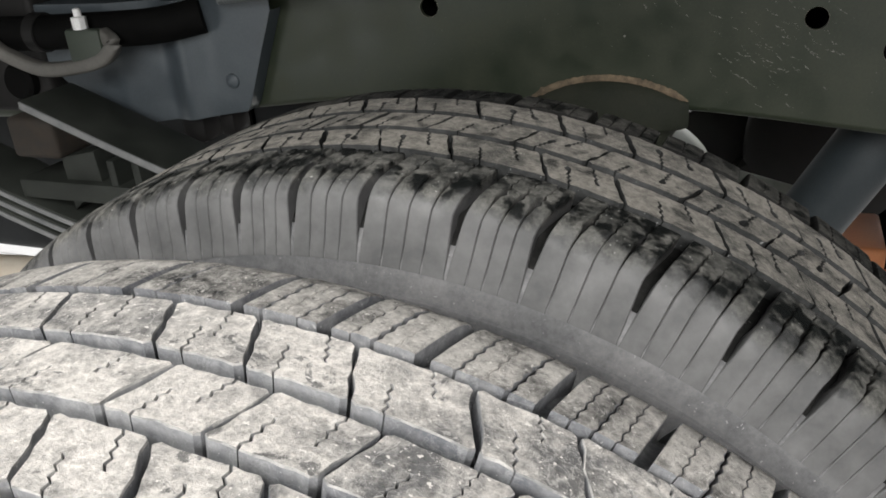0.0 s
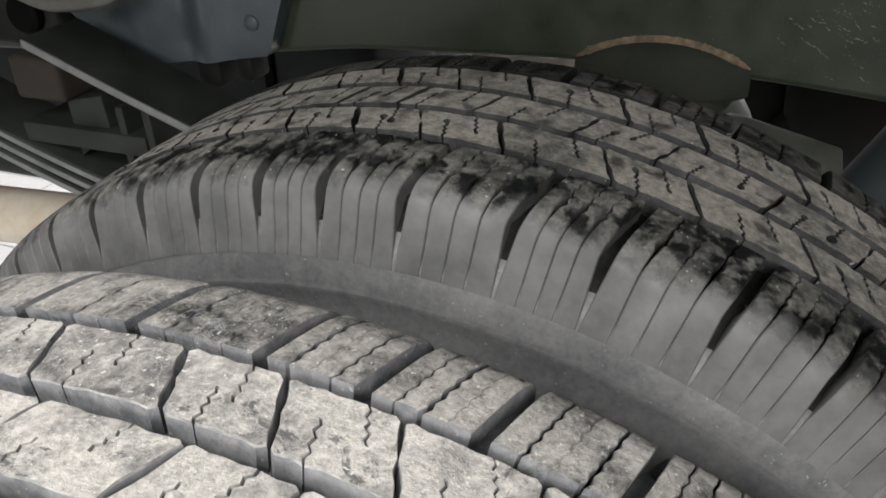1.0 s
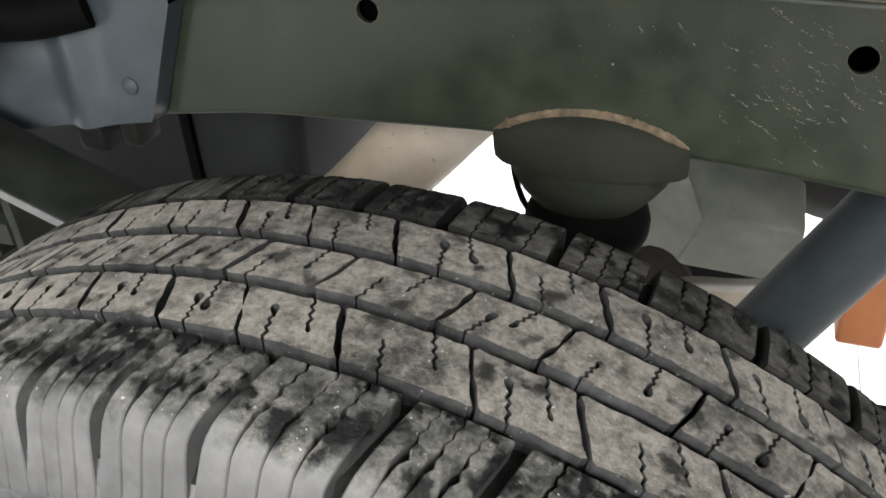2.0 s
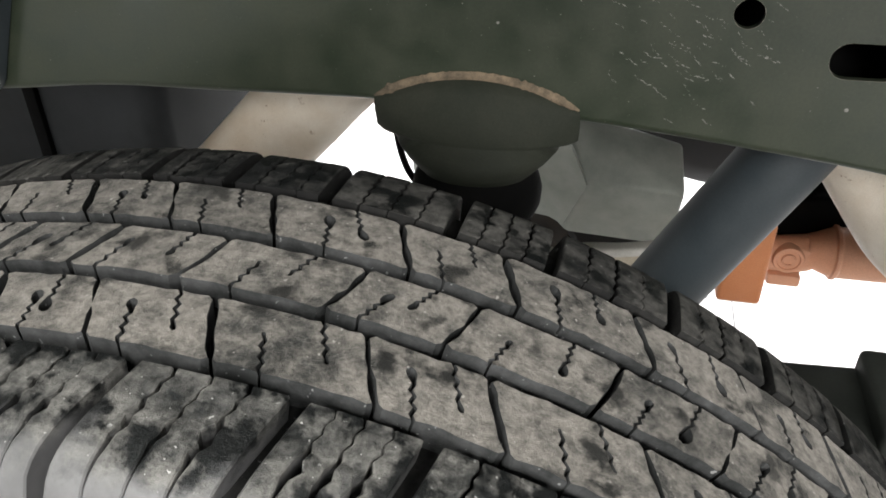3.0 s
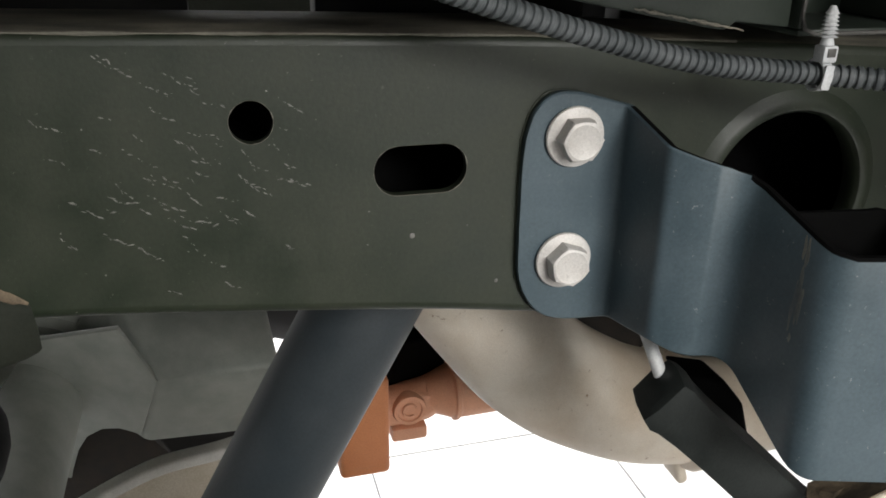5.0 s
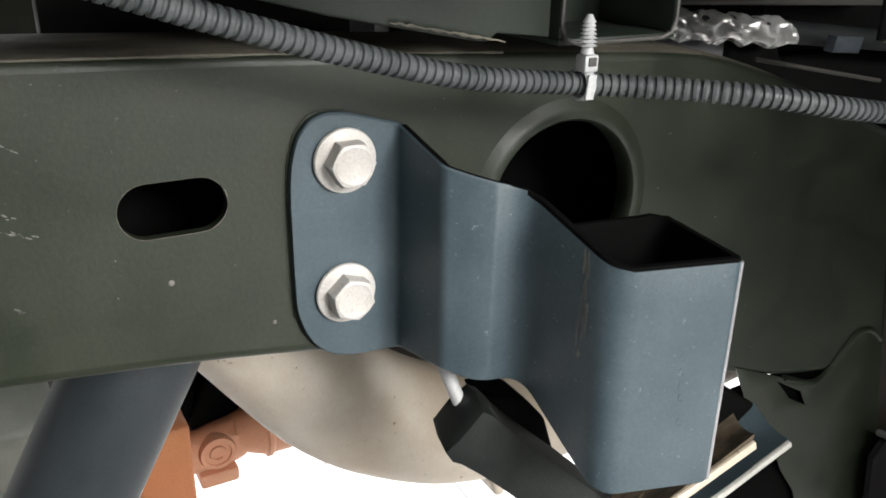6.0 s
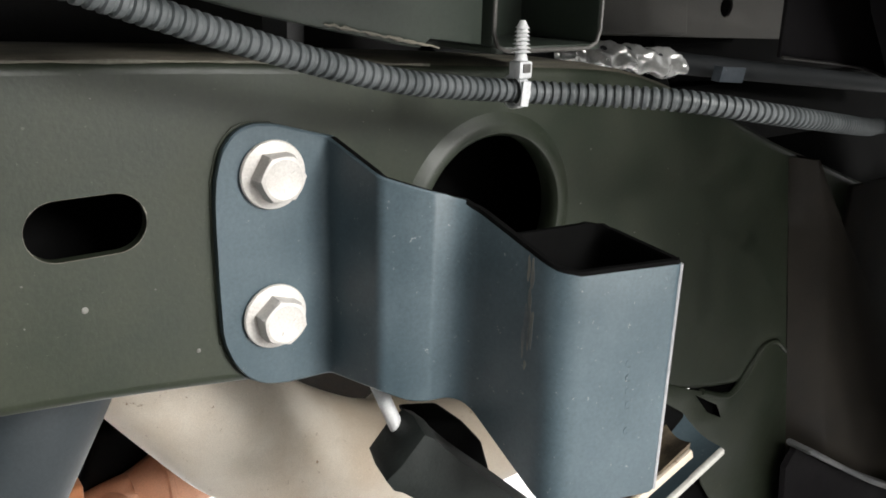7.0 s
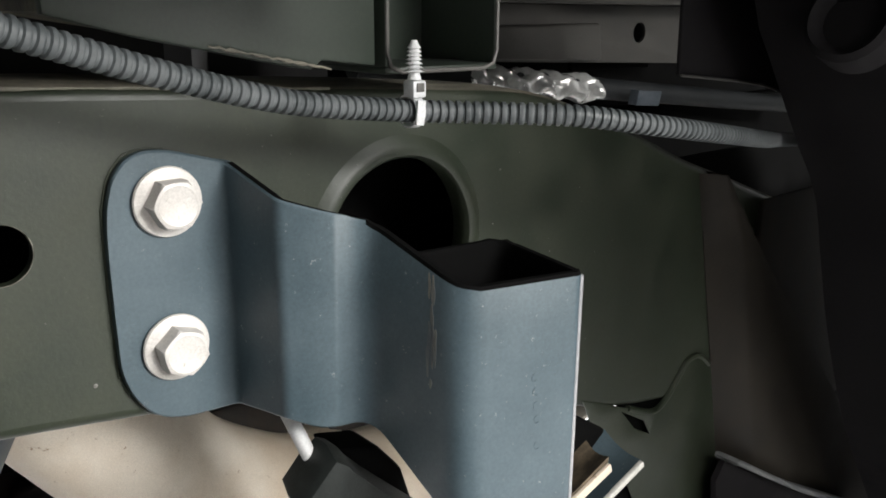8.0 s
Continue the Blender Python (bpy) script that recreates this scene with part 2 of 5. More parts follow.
GUARD_LIP = surface("pale_guard_edge", (0.46, 0.45, 0.42), (0.58, 0.57, 0.53), 40, 500, (0.35, 0.7), (0.5, 0.65), 0.1, 0.2, (0.2, 0.17, 0.13), 0.68, 90)
TAN_STREAK = surface("tan_streak_paint", (0.085, 0.105, 0.118), (0.27, 0.25, 0.205), 90, 700, (0.36, 0.66), (0.4, 0.55), 0, 0.05, stretch=(1, 1, 0.25))
SLEEVE_RUBBER = surface("sleeve_rubber", (0.014, 0.017, 0.016), (0.030, 0.034, 0.032), 26, 600, (0.35, 0.7), (0.5, 0.7), 0, 0.2, (0.12, 0.12, 0.11), 0.72, 160, spec=0.3)
# Paint darkened for the cup's downward face; the shade is in the colour.
CUP_PAINT = surface("underside_shade_paint", (0.015, 0.018, 0.0125), (0.028, 0.030, 0.022), 14, 500, (0.35, 0.7), (0.7, 0.85), 0, 0.2, spec=0.2)
LEAF_STEEL = surface("leaf_spring_steel", (0.014, 0.016, 0.014), (0.030, 0.033, 0.029), 18, 500, (0.35, 0.7), (0.5, 0.7), 0, 0.15, (0.2, 0.2, 0.19), 0.75, 150, spec=0.25)
LEAF_EDGE = surface("worn_leaf_edge", (0.12, 0.125, 0.13), (0.22, 0.22, 0.22), 26, 500, (0.35, 0.7), (0.4, 0.6), 0.2, 0.15)
TILE = surface("white_floor_tile", (0.78, 0.78, 0.79), (0.83, 0.83, 0.83), 3, 300, (0.35, 0.7), (0.18, 0.3), 0, 0.02)
GROUT = surface("grey_grout", (0.24, 0.24, 0.25), (0.34, 0.34, 0.35), 30, 400, (0.35, 0.7), (0.8, 0.9), 0, 0.2)
HANGER_PAINT = surface("hanger_paint", (0.016, 0.0135, 0.011), (0.031, 0.0265, 0.021), 16, 700, (0.35, 0.7), (0.5, 0.7), 0, 0.15, (0.16, 0.14, 0.12), 0.75, 220, spec=0.15)
TANK_PLASTIC = surface("tank_plastic", (0.010, 0.0115, 0.0125), (0.022, 0.024, 0.026), 16, 500, (0.35, 0.7), (0.5, 0.7), 0, 0.08, (0.08, 0.08, 0.08), 0.74, 160, spec=0.2)
LINER_PLASTIC = surface("liner_plastic", (0.006, 0.005, 0.006), (0.012, 0.011, 0.012), 24, 500, (0.35, 0.7), (0.6, 0.8), 0, 0.15, (0.22, 0.2, 0.2), 0.775, 150, spec=0.15)
STRIP_SHEEN = surface("painted_strip_sheen", (0.30, 0.30, 0.31), (0.44, 0.435, 0.44), 14, 500, (0.35, 0.7), (0.3, 0.45), 0.1, 0.1, (0.6, 0.6, 0.6), 0.72, 120)
PALE_PANEL = surface("pale_panel_and_highlight", (0.30, 0.30, 0.315), (0.42, 0.41, 0.42), 22, 500, (0.35, 0.7), (0.35, 0.5), 0.1, 0.1, (0.7, 0.7, 0.7), 0.72, 120)
WALL_PAINT = surface("grey_wall_paint", (0.19, 0.195, 0.195), (0.24, 0.24, 0.24), 2, 200, (0.35, 0.7), (0.6, 0.75), 0, 0.05)

# ---- builders ----


def finish(name, bm, material, parent=None, label="", sharp=38):
    """Links a bmesh as one mesh object, under a parent where one is given."""
    bmesh.ops.recalc_face_normals(bm, faces=bm.faces)
    me = bpy.data.meshes.new(name)
    bm.to_mesh(me)
    bm.free()
    me.polygons.foreach_set("use_smooth", [True] * len(me.polygons))
    me.set_sharp_from_angle(angle=radians(sharp))
    me.materials.append(material)
    ob = new(name, me)
    if parent is not None:
        ob.parent = parent
        ob.matrix_parent_inverse = parent.matrix_world.inverted()
    if label:
        tagged(ob, label)
    return ob


def part(name, bm, material, parent, label="", sharp=38):
    return finish(name, bm, material, parent, label, sharp)


def thing(name, label, category, at=(0, 0, 0), group="", kind=""):
    ob = new(name)
    ob.empty_display_size = 0.02
    ob.location = at
    bpy.context.view_layer.update()
    return tagged(ob, label, category, group, kind)


def box(lo, hi, bevel=0.002, segs=2):
    bm = bmesh.new()
    lo, hi = Vector(lo), Vector(hi)
    bmesh.ops.create_cube(bm, size=1.0, matrix=Matrix.Translation((lo + hi) / 2) @ Matrix.Diagonal((*(hi - lo), 1)))
    if bevel:
        bmesh.ops.bevel(bm, geom=bm.edges[:], offset=bevel, segments=segs, affect="EDGES", profile=0.5)
    return bm


def moved(bm, m):
    bmesh.ops.transform(bm, matrix=m, verts=bm.verts)
    return bm


def curve_points(points, steps=8):
    """A smooth line (Catmull-Rom) through points."""
    pts = [Vector(p) for p in points]
    pts = [2 * pts[0] - pts[1]] + pts + [2 * pts[-1] - pts[-2]]
    out = []
    for a, b, c, d in zip(pts, pts[1:], pts[2:], pts[3:]):
        for k in range(steps):
            t = k / steps
            out.append(0.5 * ((2 * b) + (c - a) * t + (2 * a - 5 * b + 4 * c - d) * t * t + (3 * b - a - 3 * c + d) * t ** 3))
    out.append(pts[-2])
    return out


def sweep(points, section, closed=True, scale=None, caps=True, up=(0, 0, 1)):
    """Sweeps a flat section, rows of (across, up), along points."""
    bm = bmesh.new()
    n = len(points)
    rings = []
    up = Vector(up)
    for i, p in enumerate(points):
        d = (points[min(i + 1, n - 1)] - points[max(i - 1, 0)]).normalized()
        side = d.cross(up)
        side = side.normalized() if side.length > 1e-4 else Vector((1, 0, 0))
        top = side.cross(d).normalized()
        k = scale[i] if scale else 1.0
        rings.append([bm.verts.new(p + side * u * k + top * v * k) for u, v in section])
    m = len(section)
    for a, b in zip(rings, rings[1:]):
        for j in range(m if closed else m - 1):
            bm.faces.new((a[j], a[(j + 1) % m], b[(j + 1) % m], b[j]))
    if caps and closed:
        bm.faces.new(rings[0][::-1])
        bm.faces.new(rings[-1])
    return bm


def circle(r, n=20):
    return [(r * math.cos(2 * math.pi * k / n), r * math.sin(2 * math.pi * k / n)) for k in range(n)]


def rounded(w, h, r, n=4):
    """A rounded rectangle about zero."""
    out = []
    for cx, cy, a in ((w / 2 - r, h / 2 - r, 0), (-w / 2 + r, h / 2 - r, 90), (-w / 2 + r, -h / 2 + r, 180), (w / 2 - r, -h / 2 + r, 270)):
        for k in range(n + 1):
            t = radians(a + 90 * k / n)
            out.append((cx + r * math.cos(t), cy + r * math.sin(t)))
    return out


def lathe(profile, n=32, caps=True):
    """Turns rows of (radius, height) about z."""
    bm = bmesh.new()
    rings = [[bm.verts.new((r * math.cos(2 * math.pi * k / n), r * math.sin(2 * math.pi * k / n), h)) for k in range(n)] for r, h in profile]
    for a, b in zip(rings, rings[1:]):
        for k in range(n):
            bm.faces.new((a[k], a[(k + 1) % n], b[(k + 1) % n], b[k]))
    if caps:
        bm.faces.new(rings[0][::-1])
        bm.faces.new(rings[-1])
    return bm


def plate(outline, holes, place, thick, bevel=0.0):
    """A flat sheet of (u, v) with holes; place(u, v, w) lays it in the world, w running from 0 to thick."""
    bm = bmesh.new()
    edges = []
    for loop in [outline, *holes]:
        vs = [bm.verts.new((u, v, 0)) for u, v in loop]
        edges += [bm.edges.new((a, b)) for a, b in zip(vs, vs[1:] + vs[:1])]
    bmesh.ops.triangle_fill(bm, use_beauty=True, use_dissolve=False, edges=edges)
    bmesh.ops.dissolve_limit(bm, angle_limit=0.001, verts=bm.verts, edges=bm.edges)
    faces = bm.faces[:]
    made = bmesh.ops.extrude_face_region(bm, geom=faces)
    for v in made["geom"]:
        if isinstance(v, bmesh.types.BMVert):
            v.co.z += thick
    bm.normal_update()
    if bevel:
        rim = [e for e in bm.edges if len(e.link_faces) == 2 and e.calc_face_angle(0) > 1.2 and abs(e.verts[0].co.z - e.verts[1].co.z) < 1e-7]
        bmesh.ops.bevel(bm, geom=rim, offset=bevel, segments=2, affect="EDGES", profile=0.5)
    for v in bm.verts:
        v.co = Vector(place(*v.co))
    return bm


def lerp_table(table, x):
    for (x0, v0), (x1, v1) in zip(table, table[1:]):
        if x <= x1:
            t = min(max((x - x0) / (x1 - x0), 0), 1)
            return v0 + (v1 - v0) * t
    return table[-1][1]

# ---- the workshop ----
FLOOR_Z = -0.852
bm = box((-3.5, -3.5, FLOOR_Z - 0.12), (3.5, 4.0, FLOOR_Z - 0.004), 0)
floor = tagged(finish("floor", bm, GROUT), "white glazed ceramic tiles with thin grey joints", "floor", kind="structure")


# Walls and ceiling stay out of view; their grey sets the bounce light.
def wall(name, lo, hi):
    return tagged(finish(name, box(lo, hi, 0), WALL_PAINT), "plain grey painted workshop wall", "wall", kind="structure")


wall("wall_north", (-3.5, 4.0, FLOOR_Z - 0.12), (3.5, 4.15, 2.1))
wall("wall_south", (-3.5, -3.65, FLOOR_Z - 0.12), (3.5, -3.5, 2.1))
wall("wall_east", (3.5, -3.65, FLOOR_Z - 0.12), (3.65, 4.15, 2.1))
wall("wall_west", (-3.65, -3.65, FLOOR_Z - 0.12), (-3.5, 4.15, 2.1))
tagged(finish("ceiling", box((-3.65, -3.65, 2.1), (3.65, 4.15, 2.25), 0), WALL_PAINT), "plain grey workshop ceiling", "ceiling", kind="structure")
for at in ((-0.2, 3.2),):
    # Housing added above the unseen floor lamp.
    fixture = thing("ceiling_light", "long grey housing added over an unseen floor lamp", "lamp", (*at, 2.0), "workshop lights")
    part("housing", box((at[0] - 2.15, at[1] - 0.17, 1.90), (at[0] + 2.15, at[1] + 0.17, 2.098), 0.01), WALL_PAINT, fixture)

# ---- tyres ----
AXLE_X, AXLE_Z, TYRE_R = -0.300, -0.4135, 0.440


def offset_loop(loop, d):
    """Moves a counter-clockwise loop inwards by d."""
    out = []
    n = len(loop)
    for k in range(n):
        a, b, c = Vector(loop[k - 1]), Vector(loop[k]), Vector(loop[(k + 1) % n])
        e, g = (b - a).normalized(), (c - b).normalized()
        m = Vector((-e.y - g.y, e.x + g.x))
        if m.length < 0.3:
            m = Vector((-e.y, e.x))
        m.normalize()
        cosine = max(m.dot(Vector((-e.y, e.x))), 0.5)
        out.append(tuple(b + m * d / cosine))
    return out


def wrap(s, y, r):
    a = s / TYRE_R
    r -= 0.12 * y * y
    return Vector((r * math.sin(a), y, r * math.cos(a)))


def zigzag(start, end, width, teeth):
    """Points of a zigzag cut from start to end."""
    a, b = Vector(start), Vector(end)
    d = b - a
    side = Vector((-d.y, d.x)).normalized()
    return [a + d * (k / teeth) + side * width * (0 if k in (0, teeth) else (1 if k % 2 else -1)) for k in range(teeth + 1)]


def notch(p, q, amount, reach, gap, teeth, pit):
    """The corner points of a slit cut into the edge p-q at the share amount; where pit is above zero it ends in a worn hollow."""
    base = Vector(p).lerp(Vector(q), amount)
    along = (Vector(q) - Vector(p)).normalized()
    line = zigzag(base, base + Vector(reach), 0.0007, teeth)
    go = [tuple(v - along * gap / 2) for v in line]
    back = [tuple(v + along * gap / 2) for v in reversed(line)]
    if pit:
        tip, d = line[-1], Vector(reach).normalized()
        ring = []
        for k in range(7):
            a = radians(-130 + 260 * k / 6)
            ring.append(tuple(tip + d * (pit * 1.5 * (0.8 + math.cos(a))) + along * pit * math.sin(a)))
        go = go[:-1] + ring
        back = back[1:]
    return go + back


def worn_edge(loop, rng, amount, step=0.0055):
    """Breaks long straight edges of a loop and wears them unevenly."""
    out = []
    for k, p in enumerate(loop):
        q = loop[(k + 1) % len(loop)]
        a, b = Vector(p), Vector(q)
        out.append(p)
        n = int((b - a).length / step)
        side = Vector((-(b - a).y, (b - a).x)).normalized() if n else None
        for m in range(1, n):
            out.append(tuple(a.lerp(b, m / n) + side * rng.uniform(0, amount)))
    return out


def rib_block(length, y0, y1, slant, rng, pits, depth=0.0120):
    """A tread block of a rib: a skewed piece with worn corners and zigzag slits from both edges."""
    h, j = length / 2, 0.0007
    w = y1 - y0
    c = rng.uniform(0.0016, 0.0026)
    lo_l, lo_r, hi_l, hi_r = -h - slant / 2 + j, h - slant / 2 - j, -h + slant / 2 + j, h + slant / 2 - j
    kink = rng.uniform(-0.0016, 0.0016)
    first = notch((lo_l, y0), (lo_r, y0), rng.uniform(0.26, 0.38), (slant * 0.5 + rng.uniform(-0.002, 0.002), w * rng.uniform(0.44, 0.62)), 0.0006 + 0.0004 * (pits > 0), 7, rng.uniform(0.0012, 0.0024) * pits)
    second = notch((hi_r, y1), (hi_l, y1), rng.uniform(0.28, 0.42), (-slant * 0.5 + rng.uniform(-0.002, 0.002), -w * rng.uniform(0.42, 0.60)), 0.0006 + 0.0004 * (pits > 0), 7, rng.uniform(0.0012, 0.0026) * pits)
    loop = [(lo_l + c, y0)] + first + [(lo_r - c, y0), (lo_r, y0 + c * 0.8), ((lo_r + hi_r) / 2 + kink, (y0 + y1) / 2), (hi_r, y1 - c * 0.8), (hi_r - c, y1)]
    loop += second + [(hi_l + c, y1), (hi_l, y1 - c * 0.8), ((lo_l + hi_l) / 2 + kink, (y0 + y1) / 2), (lo_l, y0 + c * 0.8)]
    loop = worn_edge(loop, rng, 0.0010, 0.0045)
    inner = offset_loop(loop, 0.00030)
    base = offset_loop(loop, 0.0)
    bm = bmesh.new()
    tilt = rng.uniform(-0.0004, 0.0004)
    top = [bm.verts.new((s, y, 0)) for s, y in inner]
    rim = [bm.edges.new((a, b)) for a, b in zip(top, top[1:] + top[:1])]
    bmesh.ops.triangle_fill(bm, use_beauty=True, use_dissolve=False, edges=rim)
    for v in top:
        s, y = v.co.x, v.co.y
        v.co = wrap(s, y, TYRE_R + tilt * s / h - rng.uniform(0, 0.0003))
    edge = [bm.verts.new(wrap(s, y, TYRE_R - 0.0007 + tilt * s / h - rng.uniform(0, 0.0005))) for s, y in loop]
    foot = [bm.verts.new(wrap(s, y, TYRE_R - depth)) for s, y in base]
    n = len(loop)
    for a, b in ((top, edge), (edge, foot)):
        for k in range(n):
            bm.faces.new((a[k], b[k], b[(k + 1) % n], a[(k + 1) % n]))
    return bm


# half section of the shoulder, from the groove over the edge and down the side: (across, below the tread)
SHOULDER = ((0.0560, 0.0), (0.0590, 0.0), (0.0625, 0.0002), (0.0660, 0.0002), (0.0695, 0.0004), (0.0730, 0.0006), (0.0765, 0.0009), (0.0800, 0.0012),
            (0.0835, 0.0017), (0.0875, 0.0028), (0.0915, 0.0045), (0.0950, 0.0072), (0.0980, 0.0110), (0.1003, 0.0155), (0.1030, 0.0220), (0.1060, 0.0300), (0.1095, 0.0390), (0.1110, 0.0425))


def shoulder_block(length, side, slant, rng, opened=0.0):
    """A shoulder block of four lamellae, from the tread over the edge and down the sidewall."""
    bm = bmesh.new()
    slot = 0.0062
    lam, gap = 4, 0.0008
    wide = [rng.uniform(0.2, 1.0) * opened for q in range(lam + 1)]
    span = length - slot
    each = (span - gap * (lam - 1)) / lam
    n = len(SHOULDER)
    for q in range(lam):
        s0 = -length / 2 + slot / 2 + q * (each + gap)
        cut = rng.uniform(-0.0006, 0.0006)
        drop = rng.uniform(0, 0.0007)
        rows = []
        for k, (across, below) in enumerate(SHOULDER):
            a0, b0 = SHOULDER[max(k - 1, 0)], SHOULDER[min(k + 1, n - 1)]
            d = Vector((b0[0] - a0[0], -(b0[1] - a0[1]))).normalized()
            nrm = Vector((-d.y, d.x)) if d.x > 0 else Vector((-d.y, d.x))
            down = min(max((below - 0.012) / 0.030, 0.0), 1.0)
            depth = 0.0115 * (1 - 0.9 * down)
            tooth = 0.0006 * (1 if k % 2 else -1) if k < 9 else 0.0
            skew = slant * (across - 0.056) / 0.04 if across < 0.0985 else slant * 1.06
            over = min(max((below - 0.002) / 0.010, 0.0), 1.0)
            close = 0.00028 * over
            l = s0 + skew + (tooth if q else 0) + cut * (1 - over) - (close if q else 0.0027 * down)
            r = s0 + each + skew + (tooth if q < lam - 1 else 0) + cut * (1 - over) + (close if q < lam - 1 else 0.0027 * down)
            c = 0.0006
            part_way = max(0.0, 1 - abs(across - 0.0795) / 0.0105) * rng.uniform(0.7, 1.3)
            if q:
                l += wide[q] * part_way / 2
            if q < lam - 1:
                r -= wide[q + 1] * part_way / 2
            below += drop * (1 - over)
            row = []
            for s, t in ((l, depth), (l, c), (l + c, 0.0), (r - c, 0.0), (r, c), (r, depth)):
                row.append(bm.verts.new(wrap(s, side * (across - nrm.x * t), TYRE_R - below - nrm.y * t)))
            rows.append(row)
        for a, b in zip(rows, rows[1:]):
            for j in range(5):
                bm.faces.new((a[j], a[j + 1], b[j + 1], b[j]))
        bm.faces.new(rows[0])
        bm.faces.new(rows[-1])
    return bm


def carcass_profile():
    half = [(0.0, 0.0118), (0.06, 0.0118), (0.080, 0.0130), (0.087, 0.0158), (0.0915, 0.0210), (0.1015, 0.0280), (0.1064, 0.0350), (0.1097, 0.0415), (0.1108, 0.0450),
            (0.1135, 0.0520), (0.1150, 0.0570), (0.1168, 0.0576), (0.1172, 0.0594), (0.1163, 0.0615), (0.1182, 0.0720), (0.1206, 0.0850), (0.1222, 0.1000), (0.1218, 0.1150), (0.1195, 0.1300),
            (0.1150, 0.1420), (0.1150, 0.1450), (0.1080, 0.1560), (0.0960, 0.1720), (0.0900, 0.1800), (0.0700, 0.1790)]
    return [(-y, TYRE_R - d) for y, d in reversed(half)] + [(y, TYRE_R - d) for y, d in half[1:]]


def ring_about_y(profile, n):
    bm = bmesh.new()
    rings = [[bm.verts.new((r * math.sin(2 * math.pi * k / n), y, r * math.cos(2 * math.pi * k / n))) for y, r in profile] for k in range(n)]
    m = len(profile)
    for k in range(n):
        a, b = rings[k], rings[(k + 1) % n]
        for j in range(m):
            bm.faces.new((a[j], a[(j + 1) % m], b[(j + 1) % m], b[j]))
    return bm


def wheel_rim():
    profile = [(-0.098, 0.2235), (-0.094, 0.2255), (-0.088, 0.2150), (-0.070, 0.2130), (-0.050, 0.1950), (0.050, 0.1950), (0.070, 0.2130), (0.088, 0.2150), (0.094, 0.2255),
               (0.098, 0.2235), (0.092, 0.2080), (0.060, 0.1880), (0.020, 0.1800), (0.012, 0.060), (0.002, 0.060), (0.010, 0.1780), (-0.060, 0.1880), (-0.092, 0.2080)]
    return ring_about_y(profile, 72)


RIBS = ((-0.0505, -0.0200, 0.0, -0.0110), (-0.0140, 0.0145, -2.6, 0.0085), (0.0210, 0.0505, -0.85, -0.0100))


def tyre(name, y, joints, tread, shoulder, flank, label, near_shift, far_shift, mid_shift, far_slant):
    """A tyre about the axle: carcass, rim and its tread blocks one by one; joints are angles in degrees."""
    rng = random.Random(len(name) + int(-y * 1000))
    root = thing(name, label, "tyre", (AXLE_X, y, AXLE_Z), "dual rear tyres")
    place = Matrix.Translation((AXLE_X, y, AXLE_Z))
    casing = part("carcass", moved(ring_about_y(carcass_profile(), 240), place), RUBBER_SIDE, root, "smooth grey rubber sidewall and casing")
    # Groove floors and the inner tyre's far sidewall take the painted groove shade.
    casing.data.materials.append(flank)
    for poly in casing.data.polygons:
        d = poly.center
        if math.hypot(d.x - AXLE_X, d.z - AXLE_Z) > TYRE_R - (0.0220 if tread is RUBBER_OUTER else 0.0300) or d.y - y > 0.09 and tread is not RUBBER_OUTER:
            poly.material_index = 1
    part("rim", moved(wheel_rim(), place), GREY_STEEL, root, "plain steel wheel rim")
    cache = {}

    def put(kind, length, angle, make, tread=tread, flank=None):
        key = (kind, round(length, 4), rng.randrange(3))
        if key not in cache:
            ob = part("tread_block", make(length), tread, root, "", 30)
            if flank is not None:
                ob.data.materials.append(flank)
                ob.data.materials.append(PALE_RIM)
                # Tops keep the dusty tread; sides take the darker, shade-painted flank.
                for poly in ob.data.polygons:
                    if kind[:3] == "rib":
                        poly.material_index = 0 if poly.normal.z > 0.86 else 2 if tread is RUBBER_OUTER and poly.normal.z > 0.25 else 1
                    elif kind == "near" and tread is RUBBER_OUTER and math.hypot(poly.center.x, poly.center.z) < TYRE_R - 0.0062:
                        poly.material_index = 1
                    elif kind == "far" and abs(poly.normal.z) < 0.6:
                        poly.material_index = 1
            cache[key] = ob.data
        else:
            ob = new("tread_block", cache[key])
            ob.parent = root
        ob.matrix_parent_inverse = Matrix.Identity(4)
        ob.matrix_basis = pose(0, 0, 0, 0, angle, 0)
        return ob

    joints = sorted(joints)
    for a, b in zip(joints, joints[1:] + [joints[0] + 360]):
        length = round(radians(b - a) * TYRE_R, 4)
        centre = (a + b) / 2
        for k, (y0, y1, shift, slant) in enumerate(RIBS):
            shift = mid_shift if k == 1 else shift
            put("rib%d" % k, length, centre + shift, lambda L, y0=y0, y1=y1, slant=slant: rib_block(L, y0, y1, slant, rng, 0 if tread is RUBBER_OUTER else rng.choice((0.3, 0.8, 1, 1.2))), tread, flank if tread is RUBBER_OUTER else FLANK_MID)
        wide = 0.0 if tread is RUBBER_OUTER else 0.0050
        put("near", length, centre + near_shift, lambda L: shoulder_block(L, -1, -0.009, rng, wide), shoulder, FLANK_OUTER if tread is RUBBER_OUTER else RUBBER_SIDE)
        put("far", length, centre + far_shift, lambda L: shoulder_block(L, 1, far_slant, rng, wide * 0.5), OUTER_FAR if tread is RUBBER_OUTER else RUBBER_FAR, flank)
    return root


